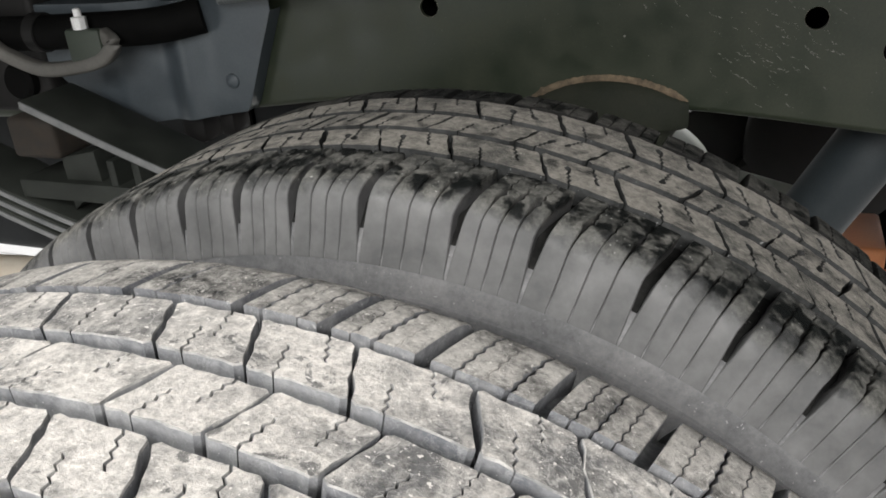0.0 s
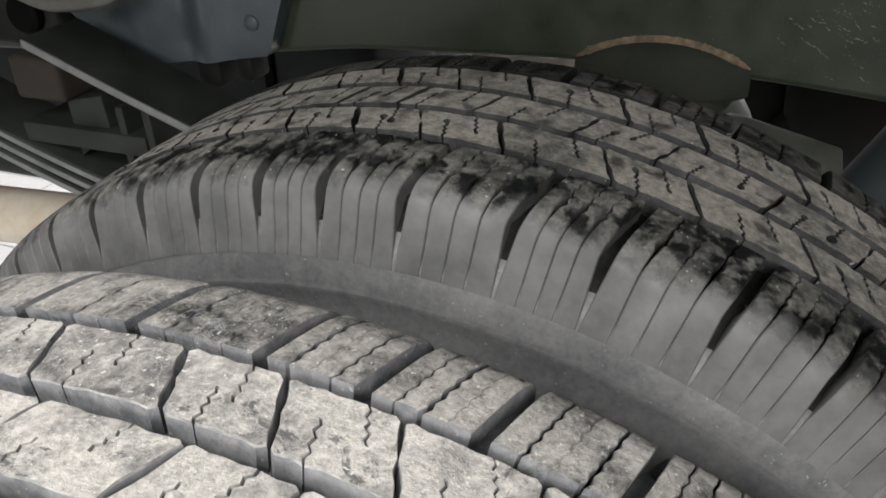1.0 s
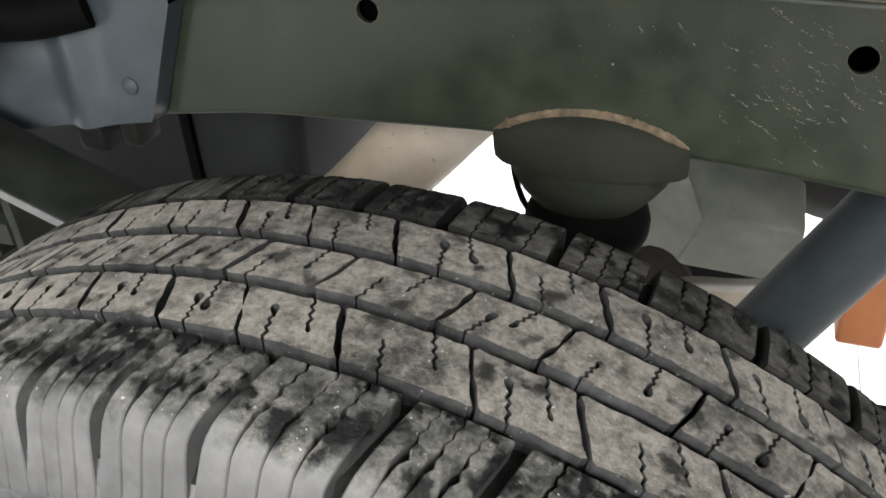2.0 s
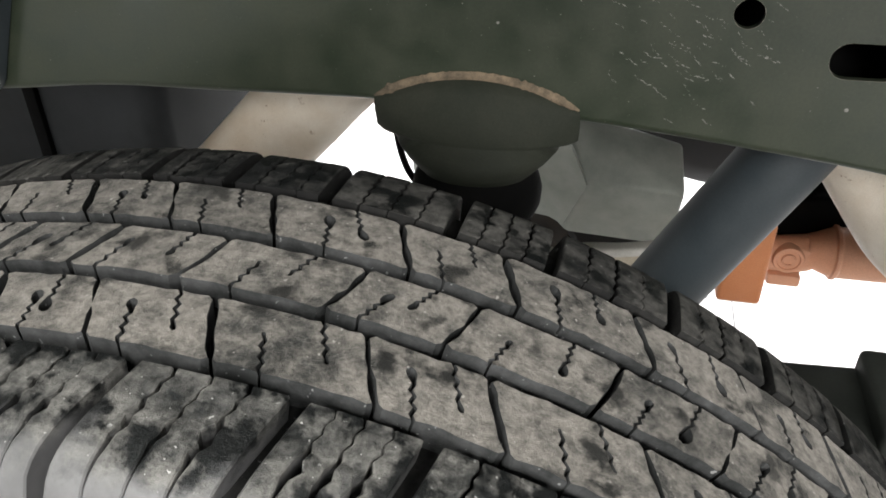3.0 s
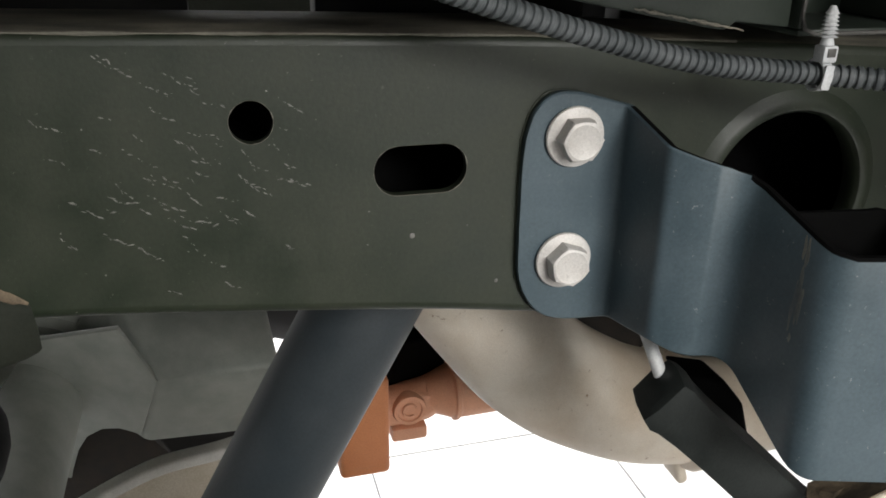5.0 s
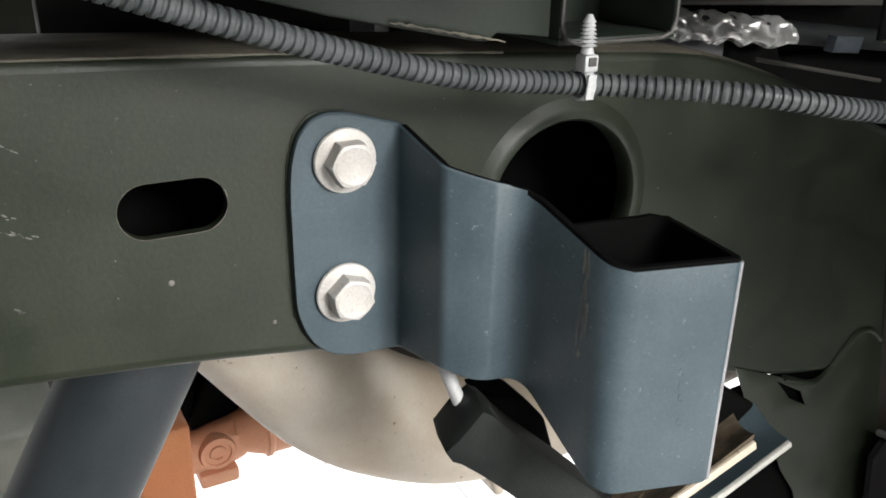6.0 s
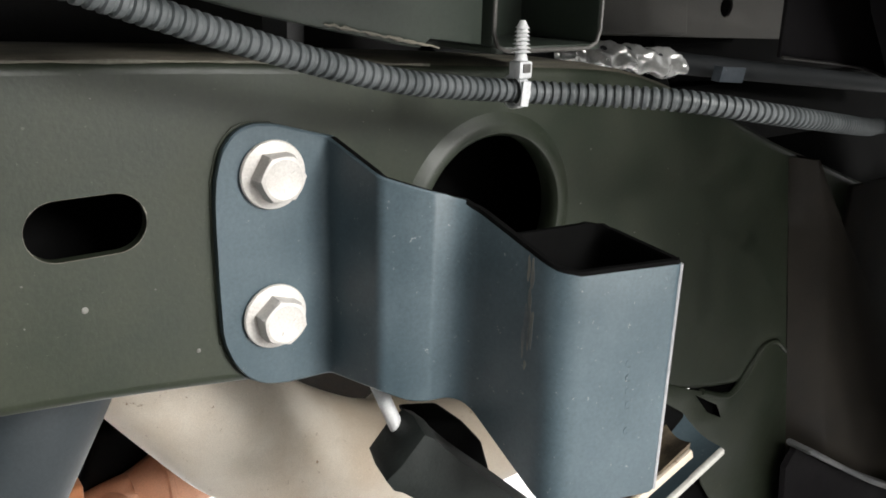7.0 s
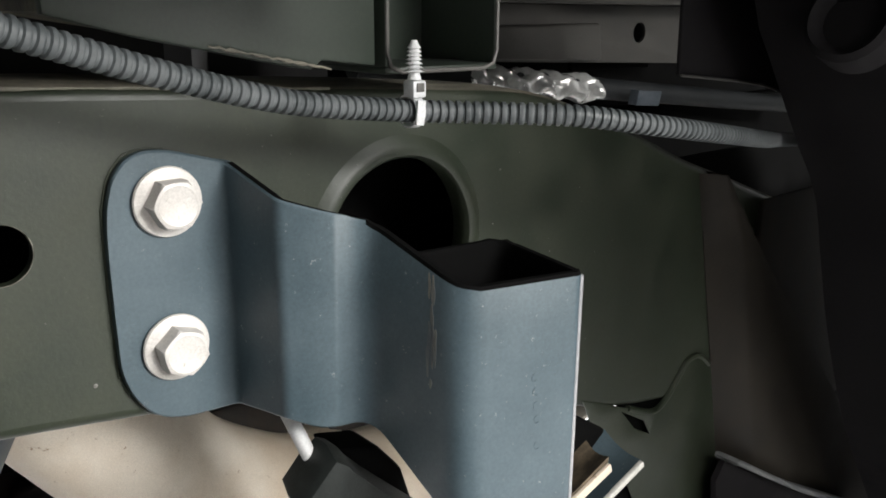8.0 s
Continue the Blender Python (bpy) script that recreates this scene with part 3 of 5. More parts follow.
def around(seen, filler):
    """Joint angles: those given, then a repeating run of pitches round the rest of the tyre."""
    out = list(seen)
    left = 360 - (seen[-1] - seen[0])
    run = []
    while sum(run) < left - 3:
        run.append(filler[len(run) % len(filler)])
    k = left / sum(run)
    for step in run[:-1]:
        out.append(out[-1] + step * k)
    return out


INNER_JOINTS = around([-27.5, -21.6, -15.9, -10.4, -4.9, 0.1, 5.9, 13.1, 18.9, 26.5, 33.2, 39.5, 46.5], (5.6, 6.2, 7.1, 6.2, 5.6, 5.6, 7.1))
OUTER_JOINTS = around([-24.2, -17.6, -11.6, -4.5, 2.4, 7.3, 12.5, 18.4, 23.4, 29.4, 34.6, 40.8], (5.1, 6.0, 6.9, 5.1, 6.0, 5.1, 7.2))
tyre("inner_tyre", -0.3180, INNER_JOINTS, RUBBER_INNER, WORN_SHOULDER, FLANK_INNER, "black truck tyre with dirty worn tread blocks and wet patches", -2.25, 1.1, -2.6, 0.002)
tyre("outer_tyre", -0.6050, OUTER_JOINTS, RUBBER_OUTER, RUBBER_OUTER, FLANK_OUTER, "truck tyre with pale dried dust on its tread blocks", -2.0, 1.5, 1.4, 0.010)

# ---- frame rail ----
RAIL_TOP = ((-1.6, 0.030), (-0.75, 0.055), (-0.45, 0.068), (-0.25, 0.0715), (-0.12, 0.0680), (0.05, 0.0625), (0.15, 0.0575), (0.26, 0.051), (0.33, 0.044), (0.42, 0.016), (0.52, -0.022), (0.8, -0.10), (1.6, -0.12))
RAIL_LOW = ((-1.6, -0.121), (-0.75, -0.081), (-0.62, -0.069), (-0.53, -0.0590), (-0.44, -0.0563), (-0.30, -0.0530), (-0.20, -0.0555), (-0.13, -0.0595), (-0.04, -0.0685), (0.03, -0.0765),
            (0.08, -0.0840), (0.16, -0.098), (0.28, -0.135), (0.41, -0.188), (0.52, -0.212), (0.8, -0.25), (1.6, -0.27))
HOLE_A, HOLE_B, SLOT, BIG_HOLE = (-0.407, 0.040), (-0.054, 0.027), (0.0225, 0.0), (0.2260, -0.0297)


def ring_at(c, r, n=32, squash=1.0):
    return [(c[0] + r * math.cos(2 * math.pi * k / n), c[1] + squash * r * math.sin(2 * math.pi * k / n)) for k in range(n)]


def smooth_table(table, x):
    pts = [p for p in table]
    for i in range(len(pts) - 1):
        if x <= pts[i + 1][0] or i == len(pts) - 2:
            x0, v0 = pts[max(i - 1, 0)]
            x1, v1 = pts[i]
            x2, v2 = pts[i + 1]
            x3, v3 = pts[min(i + 2, len(pts) - 1)]
            m1 = (v2 - v0) / (x2 - x0) if x2 > x0 else 0
            m2 = (v3 - v1) / (x3 - x1) if x3 > x1 else 0
            h = x2 - x1
            t = (x - x1) / h
            return (2 * t ** 3 - 3 * t * t + 1) * v1 + (t ** 3 - 2 * t * t + t) * h * m1 + (-2 * t ** 3 + 3 * t * t) * v2 + (t ** 3 - t * t) * h * m2


STATIONS = [-1.6 + 0.02 * k for k in range(161)]


def rail_shell(y_out, y_in, r_top, r_low, inset=0.0):
    """Top and bottom flanges with their rounded corners, and the far web."""
    bm = bmesh.new()
    sgn = 1 if y_in > y_out else -1
    rows = []
    for x in STATIONS:
        t, b = smooth_table(RAIL_TOP, x) - inset, smooth_table(RAIL_LOW, x) + inset
        sec = []
        for k in range(7):
            a = radians(90 * k / 6)
            sec.append((y_out + sgn * r_top * (1 - math.cos(a)), t - r_top + r_top * math.sin(a)))
        for k in range(5):
            a = radians(90 * k / 4)
            sec.append((y_in - sgn * r_top * (1 - math.sin(a)), t - r_top + r_top * math.cos(a)))
        for k in range(5):
            a = radians(90 * k / 4)
            sec.append((y_in - sgn * r_low * (1 - math.cos(a)), b + r_low - r_low * math.sin(a)))
        for k in range(7):
            a = radians(90 * k / 6)
            sec.append((y_out + sgn * r_low * (1 - math.sin(a)), b + r_low - r_low * math.cos(a)))
        rows.append([bm.verts.new((x, y, z)) for y, z in sec])
    for a, b in zip(rows, rows[1:]):
        for j in range(len(a) - 1):
            bm.faces.new((a[j], a[j + 1], b[j + 1], b[j]))
    return bm


def frame_rail(y_out, y_in, label, holes):
    rail = thing("frame_rail", label, "frame rail", (0, y_out, -0.07), "truck frame rails")
    r_top, r_low = 0.006, 0.006
    upper = [(x, smooth_table(RAIL_TOP, x) - r_top) for x in STATIONS]
    lower = [(x, smooth_table(RAIL_LOW, x) + r_low) for x in STATIONS]
    sgn = 1 if y_in > y_out else -1
    web = plate(lower + upper[::-1], holes, lambda u, v, w: (u, y_out + sgn * w, v), 0.006)
    part("web", web, FRAME_PAINT, rail, "dark green-grey painted steel web with punched holes")
    part("shell", rail_shell(y_out, y_in, r_top, r_low), FRAME_PAINT, rail)
    part("lining", rail_shell(y_out + sgn * 0.0065, y_in - sgn * 0.003, r_top, r_low, 0.003), INSIDE_SHADE, rail, "near-black sheet painting the shade inside the boxed rail")
    return rail


SLOT_LOOP = [(SLOT[0] + u, SLOT[1] + v) for u, v in rounded(0.0455, 0.0245, 0.0120, 8)]
rail = frame_rail(0.0, 0.072, "dark green-grey painted steel truck frame rail arching over the axle",
                  [ring_at(HOLE_A, 0.0098), ring_at(HOLE_B, 0.0098), SLOT_LOOP, ring_at(BIG_HOLE, 0.047, 48)])
# rolled lip round the large hole
rail_web = [ob for ob in rail.children if ob.name.startswith("web")][0]
lip = lathe([(0.0470, 0.010), (0.0462, 0.0), (0.0480, -0.0028), (0.0510, -0.0036), (0.0545, -0.0022), (0.0590, 0.0002)], 48, False)
moved(lip, Matrix.Translation((BIG_HOLE[0], 0, BIG_HOLE[1])) @ pose(0, 0, 0, -90, 0, 0))
part("hole_lip", lip, FRAME_PAINT, rail_web, "rolled lip of the large round hole")
for name, loop in (("slot_rim", SLOT_LOOP), ("hole_rim", ring_at(HOLE_B, 0.0098)), ("hole_rim", ring_at(HOLE_A, 0.0098))):
    ring = [Vector((u, 0.0003, v)) for u, v in loop + loop[:2]]
    part(name, sweep(ring, circle(0.0005, 6), scale=[0.35 + 0.8 * abs(noise.noise(Vector((k * 0.35, 1, 4)))) for k in range(len(ring))], up=(0, 1, 0)), DUSTY_EDGE, rail_web, "worn edge of the punched hole")
# dusty top flange
bm = bmesh.new()
rows = []
for x in STATIONS[60:125]:
    t = smooth_table(RAIL_TOP, x)
    rows.append([bm.verts.new((x, y, t + dz)) for y, dz in ((0.0016, -0.0014), (0.0042, 0.0003), (0.030, 0.0014), (0.062, 0.0010), (0.068, -0.001))])
for a, b in zip(rows, rows[1:]):
    for j in range(4):
        bm.faces.new((a[j], a[j + 1], b[j + 1], b[j]))
part("top_flange", bm, RAIL_DUST, rail, "top flange coated with brown dust")
crease = [Vector((x, 0.0010, smooth_table(RAIL_TOP, x) - 0.0012)) for x in [-0.50 + 0.004 * k for k in range(172)]]
width = [0.35 + 0.9 * max(0.0, noise.noise(Vector((k * 0.13, 2, 0))) + 0.45 * noise.noise(Vector((k * 0.6, 7, 0))) + 0.35) for k in range(172)]
part("worn_crease", sweep(crease, circle(0.0010, 8), scale=width), DUSTY_EDGE, rail, "thin pale bead along the rail's upper edge")
frame_rail(0.93, 0.858, "dark painted steel truck frame rail on the far side", [])

# ---- bump stop under the rail ----
stop = thing("bump_stop", "dark painted steel cup with rusty weld and black rubber bumper", "bump stop", (-0.23, 0.012, -0.17))
CX, CY = -0.2305, 0.012


def half_cup():
    """From the weld on the web outwards and down to the round neck."""
    bm = bmesh.new()
    n = 36
    rings = []
    for rise, wide, low, y0, bulge, soft in ((0.0200, 0.0750, -0.0485, 0.003, 0.0, 1), (0.0190, 0.0756, -0.0490, 0.000, 0.003, 0.9), (0.0140, 0.0762, -0.0535, 0.000, 0.010, 0.8), (0.0050, 0.0765, -0.0620, 0.002, 0.017, 0.7),
                                             (0.0, 0.0760, -0.0730, 0.004, 0.022, 0.7), (0.0, 0.0740, -0.0755, 0.005, 0.023, 0.7), (0.0, 0.0665, -0.0770, 0.008, 0.026, 0.6), (0.0, 0.0620, -0.0840, CY, 0.040, 0.5),
                                             (0.0, 0.0550, -0.0930, CY, 0.043, 0.5), (0.0, 0.0470, -0.1010, CY, 0.040, 0.5), (0.0, 0.0430, -0.1050, CY, 0.038, 0.5)):
        ring = []
        for k in range(n + 1):
            u = -1 + 2 * k / n if soft > 0.55 else -math.cos(math.pi * k / n)
            arc = max(1 - u * u, 0)
            ring.append(bm.verts.new((CX + wide * u, y0 - bulge * arc ** soft, low + rise * arc)))
        rings.append(ring)
    for a, b in zip(rings, rings[1:]):
        for k in range(n):
            bm.faces.new((a[k], a[k + 1], b[k + 1], b[k]))
    return bm


cup = part("cup", half_cup(), CUP_PAINT, stop, "pressed steel cup, underside shade put into its paint", 75)
back = box((-0.284, 0.006, -0.1045), (-0.177, 0.066, -0.055), 0.012, 3)
part("seat", back, CUP_PAINT, stop)
weld = []
for k in range(61):
    u = -1 + 2 * k / 60
    weld.append(Vector((CX + 0.0752 * u, -0.0012, -0.0478 + 0.0203 * (1 - u * u) + 0.0006 * noise.noise(Vector((k * 0.7, 0, 0))))))
part("weld", sweep(weld, [(0.0044 * math.cos(math.pi * k / 6), 0.0016 * math.sin(math.pi * k / 6)) for k in range(12)], scale=[(0.85 + 0.45 * noise.noise(Vector((k * 0.9, 5, 0)))) * min(1.0, 0.2 + (30 - abs(k - 30)) / 6) for k in range(61)], up=(0, 1, 0)), RUST, cup, "rusty brown weld bead")
bumper = lathe([(0.036, -0.100), (0.0430, -0.1055), (0.0488, -0.1130), (0.0512, -0.1220), (0.0506, -0.1320), (0.0468, -0.1420), (0.0410, -0.1500), (0.0388, -0.1620), (0.0385, -0.1860), (0.0350, -0.1920), (0.010, -0.1935)], 48)
part("bumper", moved(bumper, Matrix.Translation((CX, CY, 0))), BLACK_RUBBER, stop, "black rubber bumper")

hose = thing("brake_hose", "thin black rubber brake hose beside the bump stop", "hose", (-0.33, 0.05, -0.2))
part("tube", sweep(curve_points([(-0.300, 0.055, -0.060), (-0.306, 0.055, -0.100), (-0.300, 0.056, -0.135), (-0.286, 0.058, -0.165), (-0.276, 0.06, -0.22), (-0.27, 0.07, -0.32)], 6), circle(0.0030, 10), up=(0, 1, 0)), BLACK_RUBBER, hose)

# ---- rail bracket and its bolts ----


def strap(rows, thick):
    """A bent sheet standing on edge: rows of x, y, top, bottom along its outer face."""
    pts = curve_rows(rows)
    bm = bmesh.new()
    ring = []
    n = len(pts)
    for i, (x, y, t, b) in enumerate(pts):
        a, c = pts[max(i - 1, 0)], pts[min(i + 1, n - 1)]
        d = Vector((c[0] - a[0], c[1] - a[1])).normalized()
        off = Vector((-d.y, d.x)) * thick
        e = 0.0010
        if x > 0.150 or y < -0.06:
            t += 0.0010 * noise.noise(Vector((i * 0.9, 7.3, 2.0)))
            e = 0.0016
        ring.append([bm.verts.new(p) for p in ((x, y, b + e), (x, y, t - e), (x + off.x * 0.18, y + off.y * 0.18, t), (x + off.x * 0.82, y + off.y * 0.82, t),
                                               (x + off.x, y + off.y, t - e), (x + off.x, y + off.y, b + e), (x + off.x * 0.8, y + off.y * 0.8, b), (x + off.x * 0.2, y + off.y * 0.2, b))])
    for k, (a, b) in enumerate(zip(ring, ring[1:])):
        for j in range(8):
            face = bm.faces.new((a[j], a[(j + 1) % 8], b[(j + 1) % 8], b[j]))
            # inner faces take the near-black that paints shade inside the fold
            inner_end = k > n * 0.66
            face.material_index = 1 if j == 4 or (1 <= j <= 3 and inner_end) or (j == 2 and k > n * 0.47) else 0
    bm.faces.new(ring[0])
    bm.faces.new(ring[-1])
    return bm


def curve_rows(rows, fillet=6):
    """Rounds the bends of rows of x, y, top, bottom, radius."""
    out = [rows[0][:4]]
    for p, q, r in zip(rows, rows[1:], rows[2:]):
        rad = q[4]
        a, b, c = Vector(p[:2]), Vector(q[:2]), Vector(r[:2])
        d0, d1 = (a - b), (c - b)
        cut = min(rad, d0.length * 0.48, d1.length * 0.48)
        for k in range(fillet + 1):
            t = k / fillet
            s = [q[j] + (p[j] - q[j]) * cut / d0.length for j in range(4)]
            e = [q[j] + (r[j] - q[j]) * cut / d1.length for j in range(4)]
            out.append(tuple((1 - t) ** 2 * s[j] + 2 * t * (1 - t) * q[j] + t * t * e[j] for j in range(4)))
    out.append(rows[-1][:4])
    return out


bracket = thing("rail_bracket", "blue-grey painted folded steel bracket bolted to the frame rail", "bracket", (0.1, -0.006, -0.09))
ROWS = [(0.0716, -0.0048, -0.006, -0.034, 0), (0.0719, -0.0048, 0.004, -0.055, 0.002), (0.0729, -0.0048, 0.0140, -0.0615, 0.003), (0.0758, -0.0048, 0.0245, -0.0700, 0.003), (0.0813, -0.0048, 0.0318, -0.0786, 0.004),
        (0.0890, -0.0048, 0.0350, -0.0843, 0.004), (0.1000, -0.0048, 0.0342, -0.0872, 0.005), (0.1240, -0.0048, 0.0272, -0.0885, 0.0034), (0.1262, -0.0440, 0.0165, -0.0820, 0.0036), (0.1400, -0.0535, 0.0115, -0.0885, 0.012), (0.1600, -0.0600, 0.0055, -0.0870, 0.009),
        (0.1675, -0.1120, -0.0140, -0.1240, 0.0115), (0.2240, -0.1270, -0.0140, -0.1260, 0.006), (0.2250, -0.0760, -0.0095, -0.1200, 0.012), (0.1715, -0.0660, -0.0100, -0.0960, 0.004), (0.1718, -0.0590, -0.0100, -0.0930, 0)]
seal = [Vector((x - 0.0004, -0.0004, z)) for x, y, top, low, r in ROWS[6:0:-1] for z in (low,)] + [Vector((x - 0.0004, -0.0004, top)) for x, y, top, low, r in ROWS[1:7]]
part("sealant", sweep(curve_points(seal, 4), circle(0.0008, 8), scale=[0.4 + 0.9 * abs(noise.noise(Vector((k * 0.8, 3, 1)))) for k in range(4 * (len(seal) - 1) + 1)], up=(0, 1, 0)), FRAME_PAINT, bracket, "grimy bead round the plate")
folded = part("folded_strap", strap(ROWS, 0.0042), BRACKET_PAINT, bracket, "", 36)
folded.data.materials.append(INSIDE_SHADE)


# Pale strip paints the bright reflection along the outer corner.
part("rubbed_edge", sweep([Vector((0.2232, -0.1243, -0.0160 - 0.0218 * k)) for k in range(6)], circle(0.0014, 10), up=(1, 0, 0)), PALE_PANEL, folded, "pale highlight painted along the outer corner")


# thin tan slivers beside the outer bend
w0, w1 = Vector((0.1600, -0.0600, 0)), Vector((0.1675, -0.1120, 0))
wd = (w1 - w0).normalized()
wn = Vector((wd.y, -wd.x, 0))
srng = random.Random(5)
for k in range(14):
    u0, v0, long, wide = srng.gauss(0.0362, 0.0016), srng.gauss(-0.038, 0.009), srng.uniform(0.002, 0.009), srng.uniform(0.0004, 0.0009)
    spot = [(u0 + wide * math.cos(a) * (1 + 0.4 * math.sin(3 * a + k)), v0 + long * math.sin(a)) for a in [2 * math.pi * j / 14 for j in range(14)]]
    part("rubbed_spot", plate(spot, [], lambda u, v, w: tuple(w0 + wd * u + wn * (0.0001 + w) + Vector((0, 0, v))), 0.0002), TAN_STREAK, folded, "thin tan mark on the paint")


def hex_bolt(at, turn, parent=None):
    """A flanged hex bolt whose head points to -y."""
    head = thing("flange_bolt", "zinc plated flanged hex bolt in the bracket", "bolt", at, "bracket bolts")
    m = Matrix.Translation(at) @ pose(0, 0, 0, 90, 0, 0)
    part("flange", moved(lathe([(0.0148, 0.0), (0.0151, 0.0012), (0.0146, 0.0021), (0.0120, 0.0029), (0.0100, 0.0034)], 40), m), ZINC, head)
    bm = bmesh.new()
    rings = []
    for r, h, f in ((0.0112, 0.0028, 0), (0.0112, 0.0102, 0), (0.0104, 0.0114, 0.6), (0.0088, 0.0118, 1.0), (0.0078, 0.0114, 1.0)):
        ring = []
        for k in range(36):
            a = 2 * math.pi * k / 36
            hexr = r * math.cos(math.pi / 6) / math.cos((a + math.pi / 6) % (math.pi / 3) - math.pi / 6)
            rr = hexr * (1 - f) + r * f * 0.96
            ring.append(bm.verts.new((rr * math.cos(a + turn), rr * math.sin(a + turn), h)))
        rings.append(ring)
    for a, b in zip(rings, rings[1:]):
        for k in range(36):
            bm.faces.new((a[k], a[(k + 1) % 36], b[(k + 1) % 36], b[k]))
    bm.faces.new(rings[-1])
    hexagon = part("hex_head", moved(bm, m), ZINC, head, "", 25)
    # small raised marks on the head
    for k in range(3):
        a = turn + k * 2.1
        mark = box((-0.0010, -0.0004, 0.0113), (0.0010, 0.0004, 0.01165), 0)
        part("head_mark", moved(mark, m @ pose(0, 0, 0, 0, 0, math.degrees(a)) @ Matrix.Translation((0.0048, 0, 0))), ZINC, hexagon)
    return head


hex_bolt((0.0973, -0.0054, 0.0130), 0.52)
hex_bolt((0.0958, -0.0054, -0.0515), 0.20)

# stamped marks on the bracket's outer face
d = (Vector((0.2240, -0.1270, 0)) - Vector((0.1675, -0.1120, 0))).normalized()
for k in range(5):
    at = Vector((0.1675, -0.1120, 0)) + d * (0.0345 + 0.0006 * k) + Vector((0, 0, -0.0575 - 0.0066 * k - (0.006 if k == 4 else 0))) + Vector((d.y, -d.x, 0)) * 0.0001
    arc = [Vector((0.0013 * math.cos(a), 0, 0.0018 * math.sin(a))) for a in [radians(40 + 28 * j) for j in range(11 if k != 2 else 8)]]
    arc = [at + d * p.x + Vector((0, 0, p.z)) for p in arc]
    part("stamped_mark", sweep(arc, circle(0.00010, 6), up=(d.y, -d.x, 0.01)), BRACKET_PAINT, folded)

# ---- shock absorber ----
shock = thing("shock_absorber", "dark blue-grey painted tubular shock absorber beside the rail", "shock absorber", (-0.2, 0.09, -0.47))
top, low = Vector((0.072, 0.108, -0.012)), Vector((-0.174, 0.096, -0.452))


def along(a, b, profile, n=36):
    m = Matrix.Translation(a) @ (b - a).to_track_quat("Z", "Y").to_matrix().to_4x4()
    return moved(lathe(profile, n), m)


L = (low - top).length
tube = part("dust_tube", along(top, low, [(0.026, 0.02), (0.034, 0.024), (0.0347, 0.03), (0.0347, L - 0.12), (0.0340, L - 0.117), (0.0310, L - 0.115)]), SHOCK_PAINT, shock)
part("body_tube", along(top, low, [(0.027, 0.1), (0.027, L - 0.022), (0.022, L - 0.016)]), SHOCK_PAINT, shock)
for end in (top, low):
    eye = lathe([(0.012, -0.022), (0.021, -0.022), (0.0225, -0.018), (0.0225, 0.018), (0.021, 0.022), (0.012, 0.022)], 28)
    part("mounting_eye", moved(eye, Matrix.Translation(end) @ pose(0, 0, 0, 90, 0, 0)), SHOCK_PAINT, shock)
spot = Vector((-0.063, 0.0615, -0.242))
part("drain_hole", moved(lathe([(0.0018, -0.0004), (0.0019, 0.0004), (0.0010, 0.0006)], 12), Matrix.Translation(spot) @ pose(0, 0, 0, 90, 0, 0)), BLACK_PAINT, tube)

# ---- exhaust ----
exhaust = thing("exhaust_pipe", "tan heat-stained exhaust pipe bending over the axle", "exhaust", (0.3, 0.16, -0.34))
PIPE = [(1.6, 0.30, -0.30), (0.80, 0.22, -0.300), (0.45, 0.170, -0.2920), (0.33, 0.160, -0.2850), (0.25, 0.156, -0.2690), (0.195, 0.154, -0.2435), (0.150, 0.153, -0.2100), (0.110, 0.153, -0.160), (0.070, 0.155, -0.105), (0.02, 0.16, -0.050),
        (-0.06, 0.165, -0.012), (-0.18, 0.170, -0.002), (-0.30, 0.170, -0.025), (-0.385, 0.170, -0.090), (-0.450, 0.170, -0.157), (-0.545, 0.170, -0.252), (-0.66, 0.17, -0.350), (-0.80, 0.16, -0.42), (-1.4, 0.12, -0.44)]
line = curve_points(PIPE, 8)
part("pipe", sweep(line, circle(0.0475, 36), scale=[0.92 if p.x > 0.292 else 1.0 + 0.012 * noise.noise(p * 26) * (p.x > 0.1) for p in line]), EXHAUST, exhaust, "", 60)
clamp = lathe([(0.047, -0.0085), (0.0530, -0.0075), (0.0560, -0.0045), (0.0568, 0.0), (0.0560, 0.0045), (0.0530, 0.0075), (0.047, 0.0085)], 40, False)
part("clamp_ring", moved(clamp, Matrix.Translation((0.284, 0.1575, -0.2765)) @ pose(0, 0, 0, 0, 78, 0)), EXHAUST, exhaust)
lug = box((-0.0050, -0.014, -0.031), (0.0050, 0.016, 0.004), 0.0045, 3)
part("clamp_lug", moved(lug, Matrix.Translation((0.2845, 0.152, -0.3165)) @ pose(0, 0, 0, 0, -16, 0)), EXHAUST, exhaust)


# ---- axle, differential, drive shaft ----
axle = thing("rear_axle", "grey cast rear axle with its differential housing", "axle", (-0.272, 0.45, -0.45))
part("axle_tube", moved(lathe([(0.052, -0.62), (0.055, -0.60), (0.055, 0.60), (0.052, 0.62)], 40), Matrix.Translation((AXLE_X, 0.45, AXLE_Z)) @ pose(0, 0, 0, 90, 0, 0)), CASTING, axle)


def hull(points, bevel, segs=3):
    bm = bmesh.new()
    for p in points:
        bm.verts.new(p)
    bmesh.ops.convex_hull(bm, input=bm.verts[:])
    bmesh.ops.delete(bm, geom=[v for v in bm.verts if not v.link_faces], context="VERTS")
    bmesh.ops.dissolve_limit(bm, angle_limit=radians(3), verts=bm.verts[:], edges=bm.edges[:])
    bmesh.ops.bevel(bm, geom=bm.edges[:], offset=bevel, segments=segs, affect="EDGES", profile=0.5)
    return bm


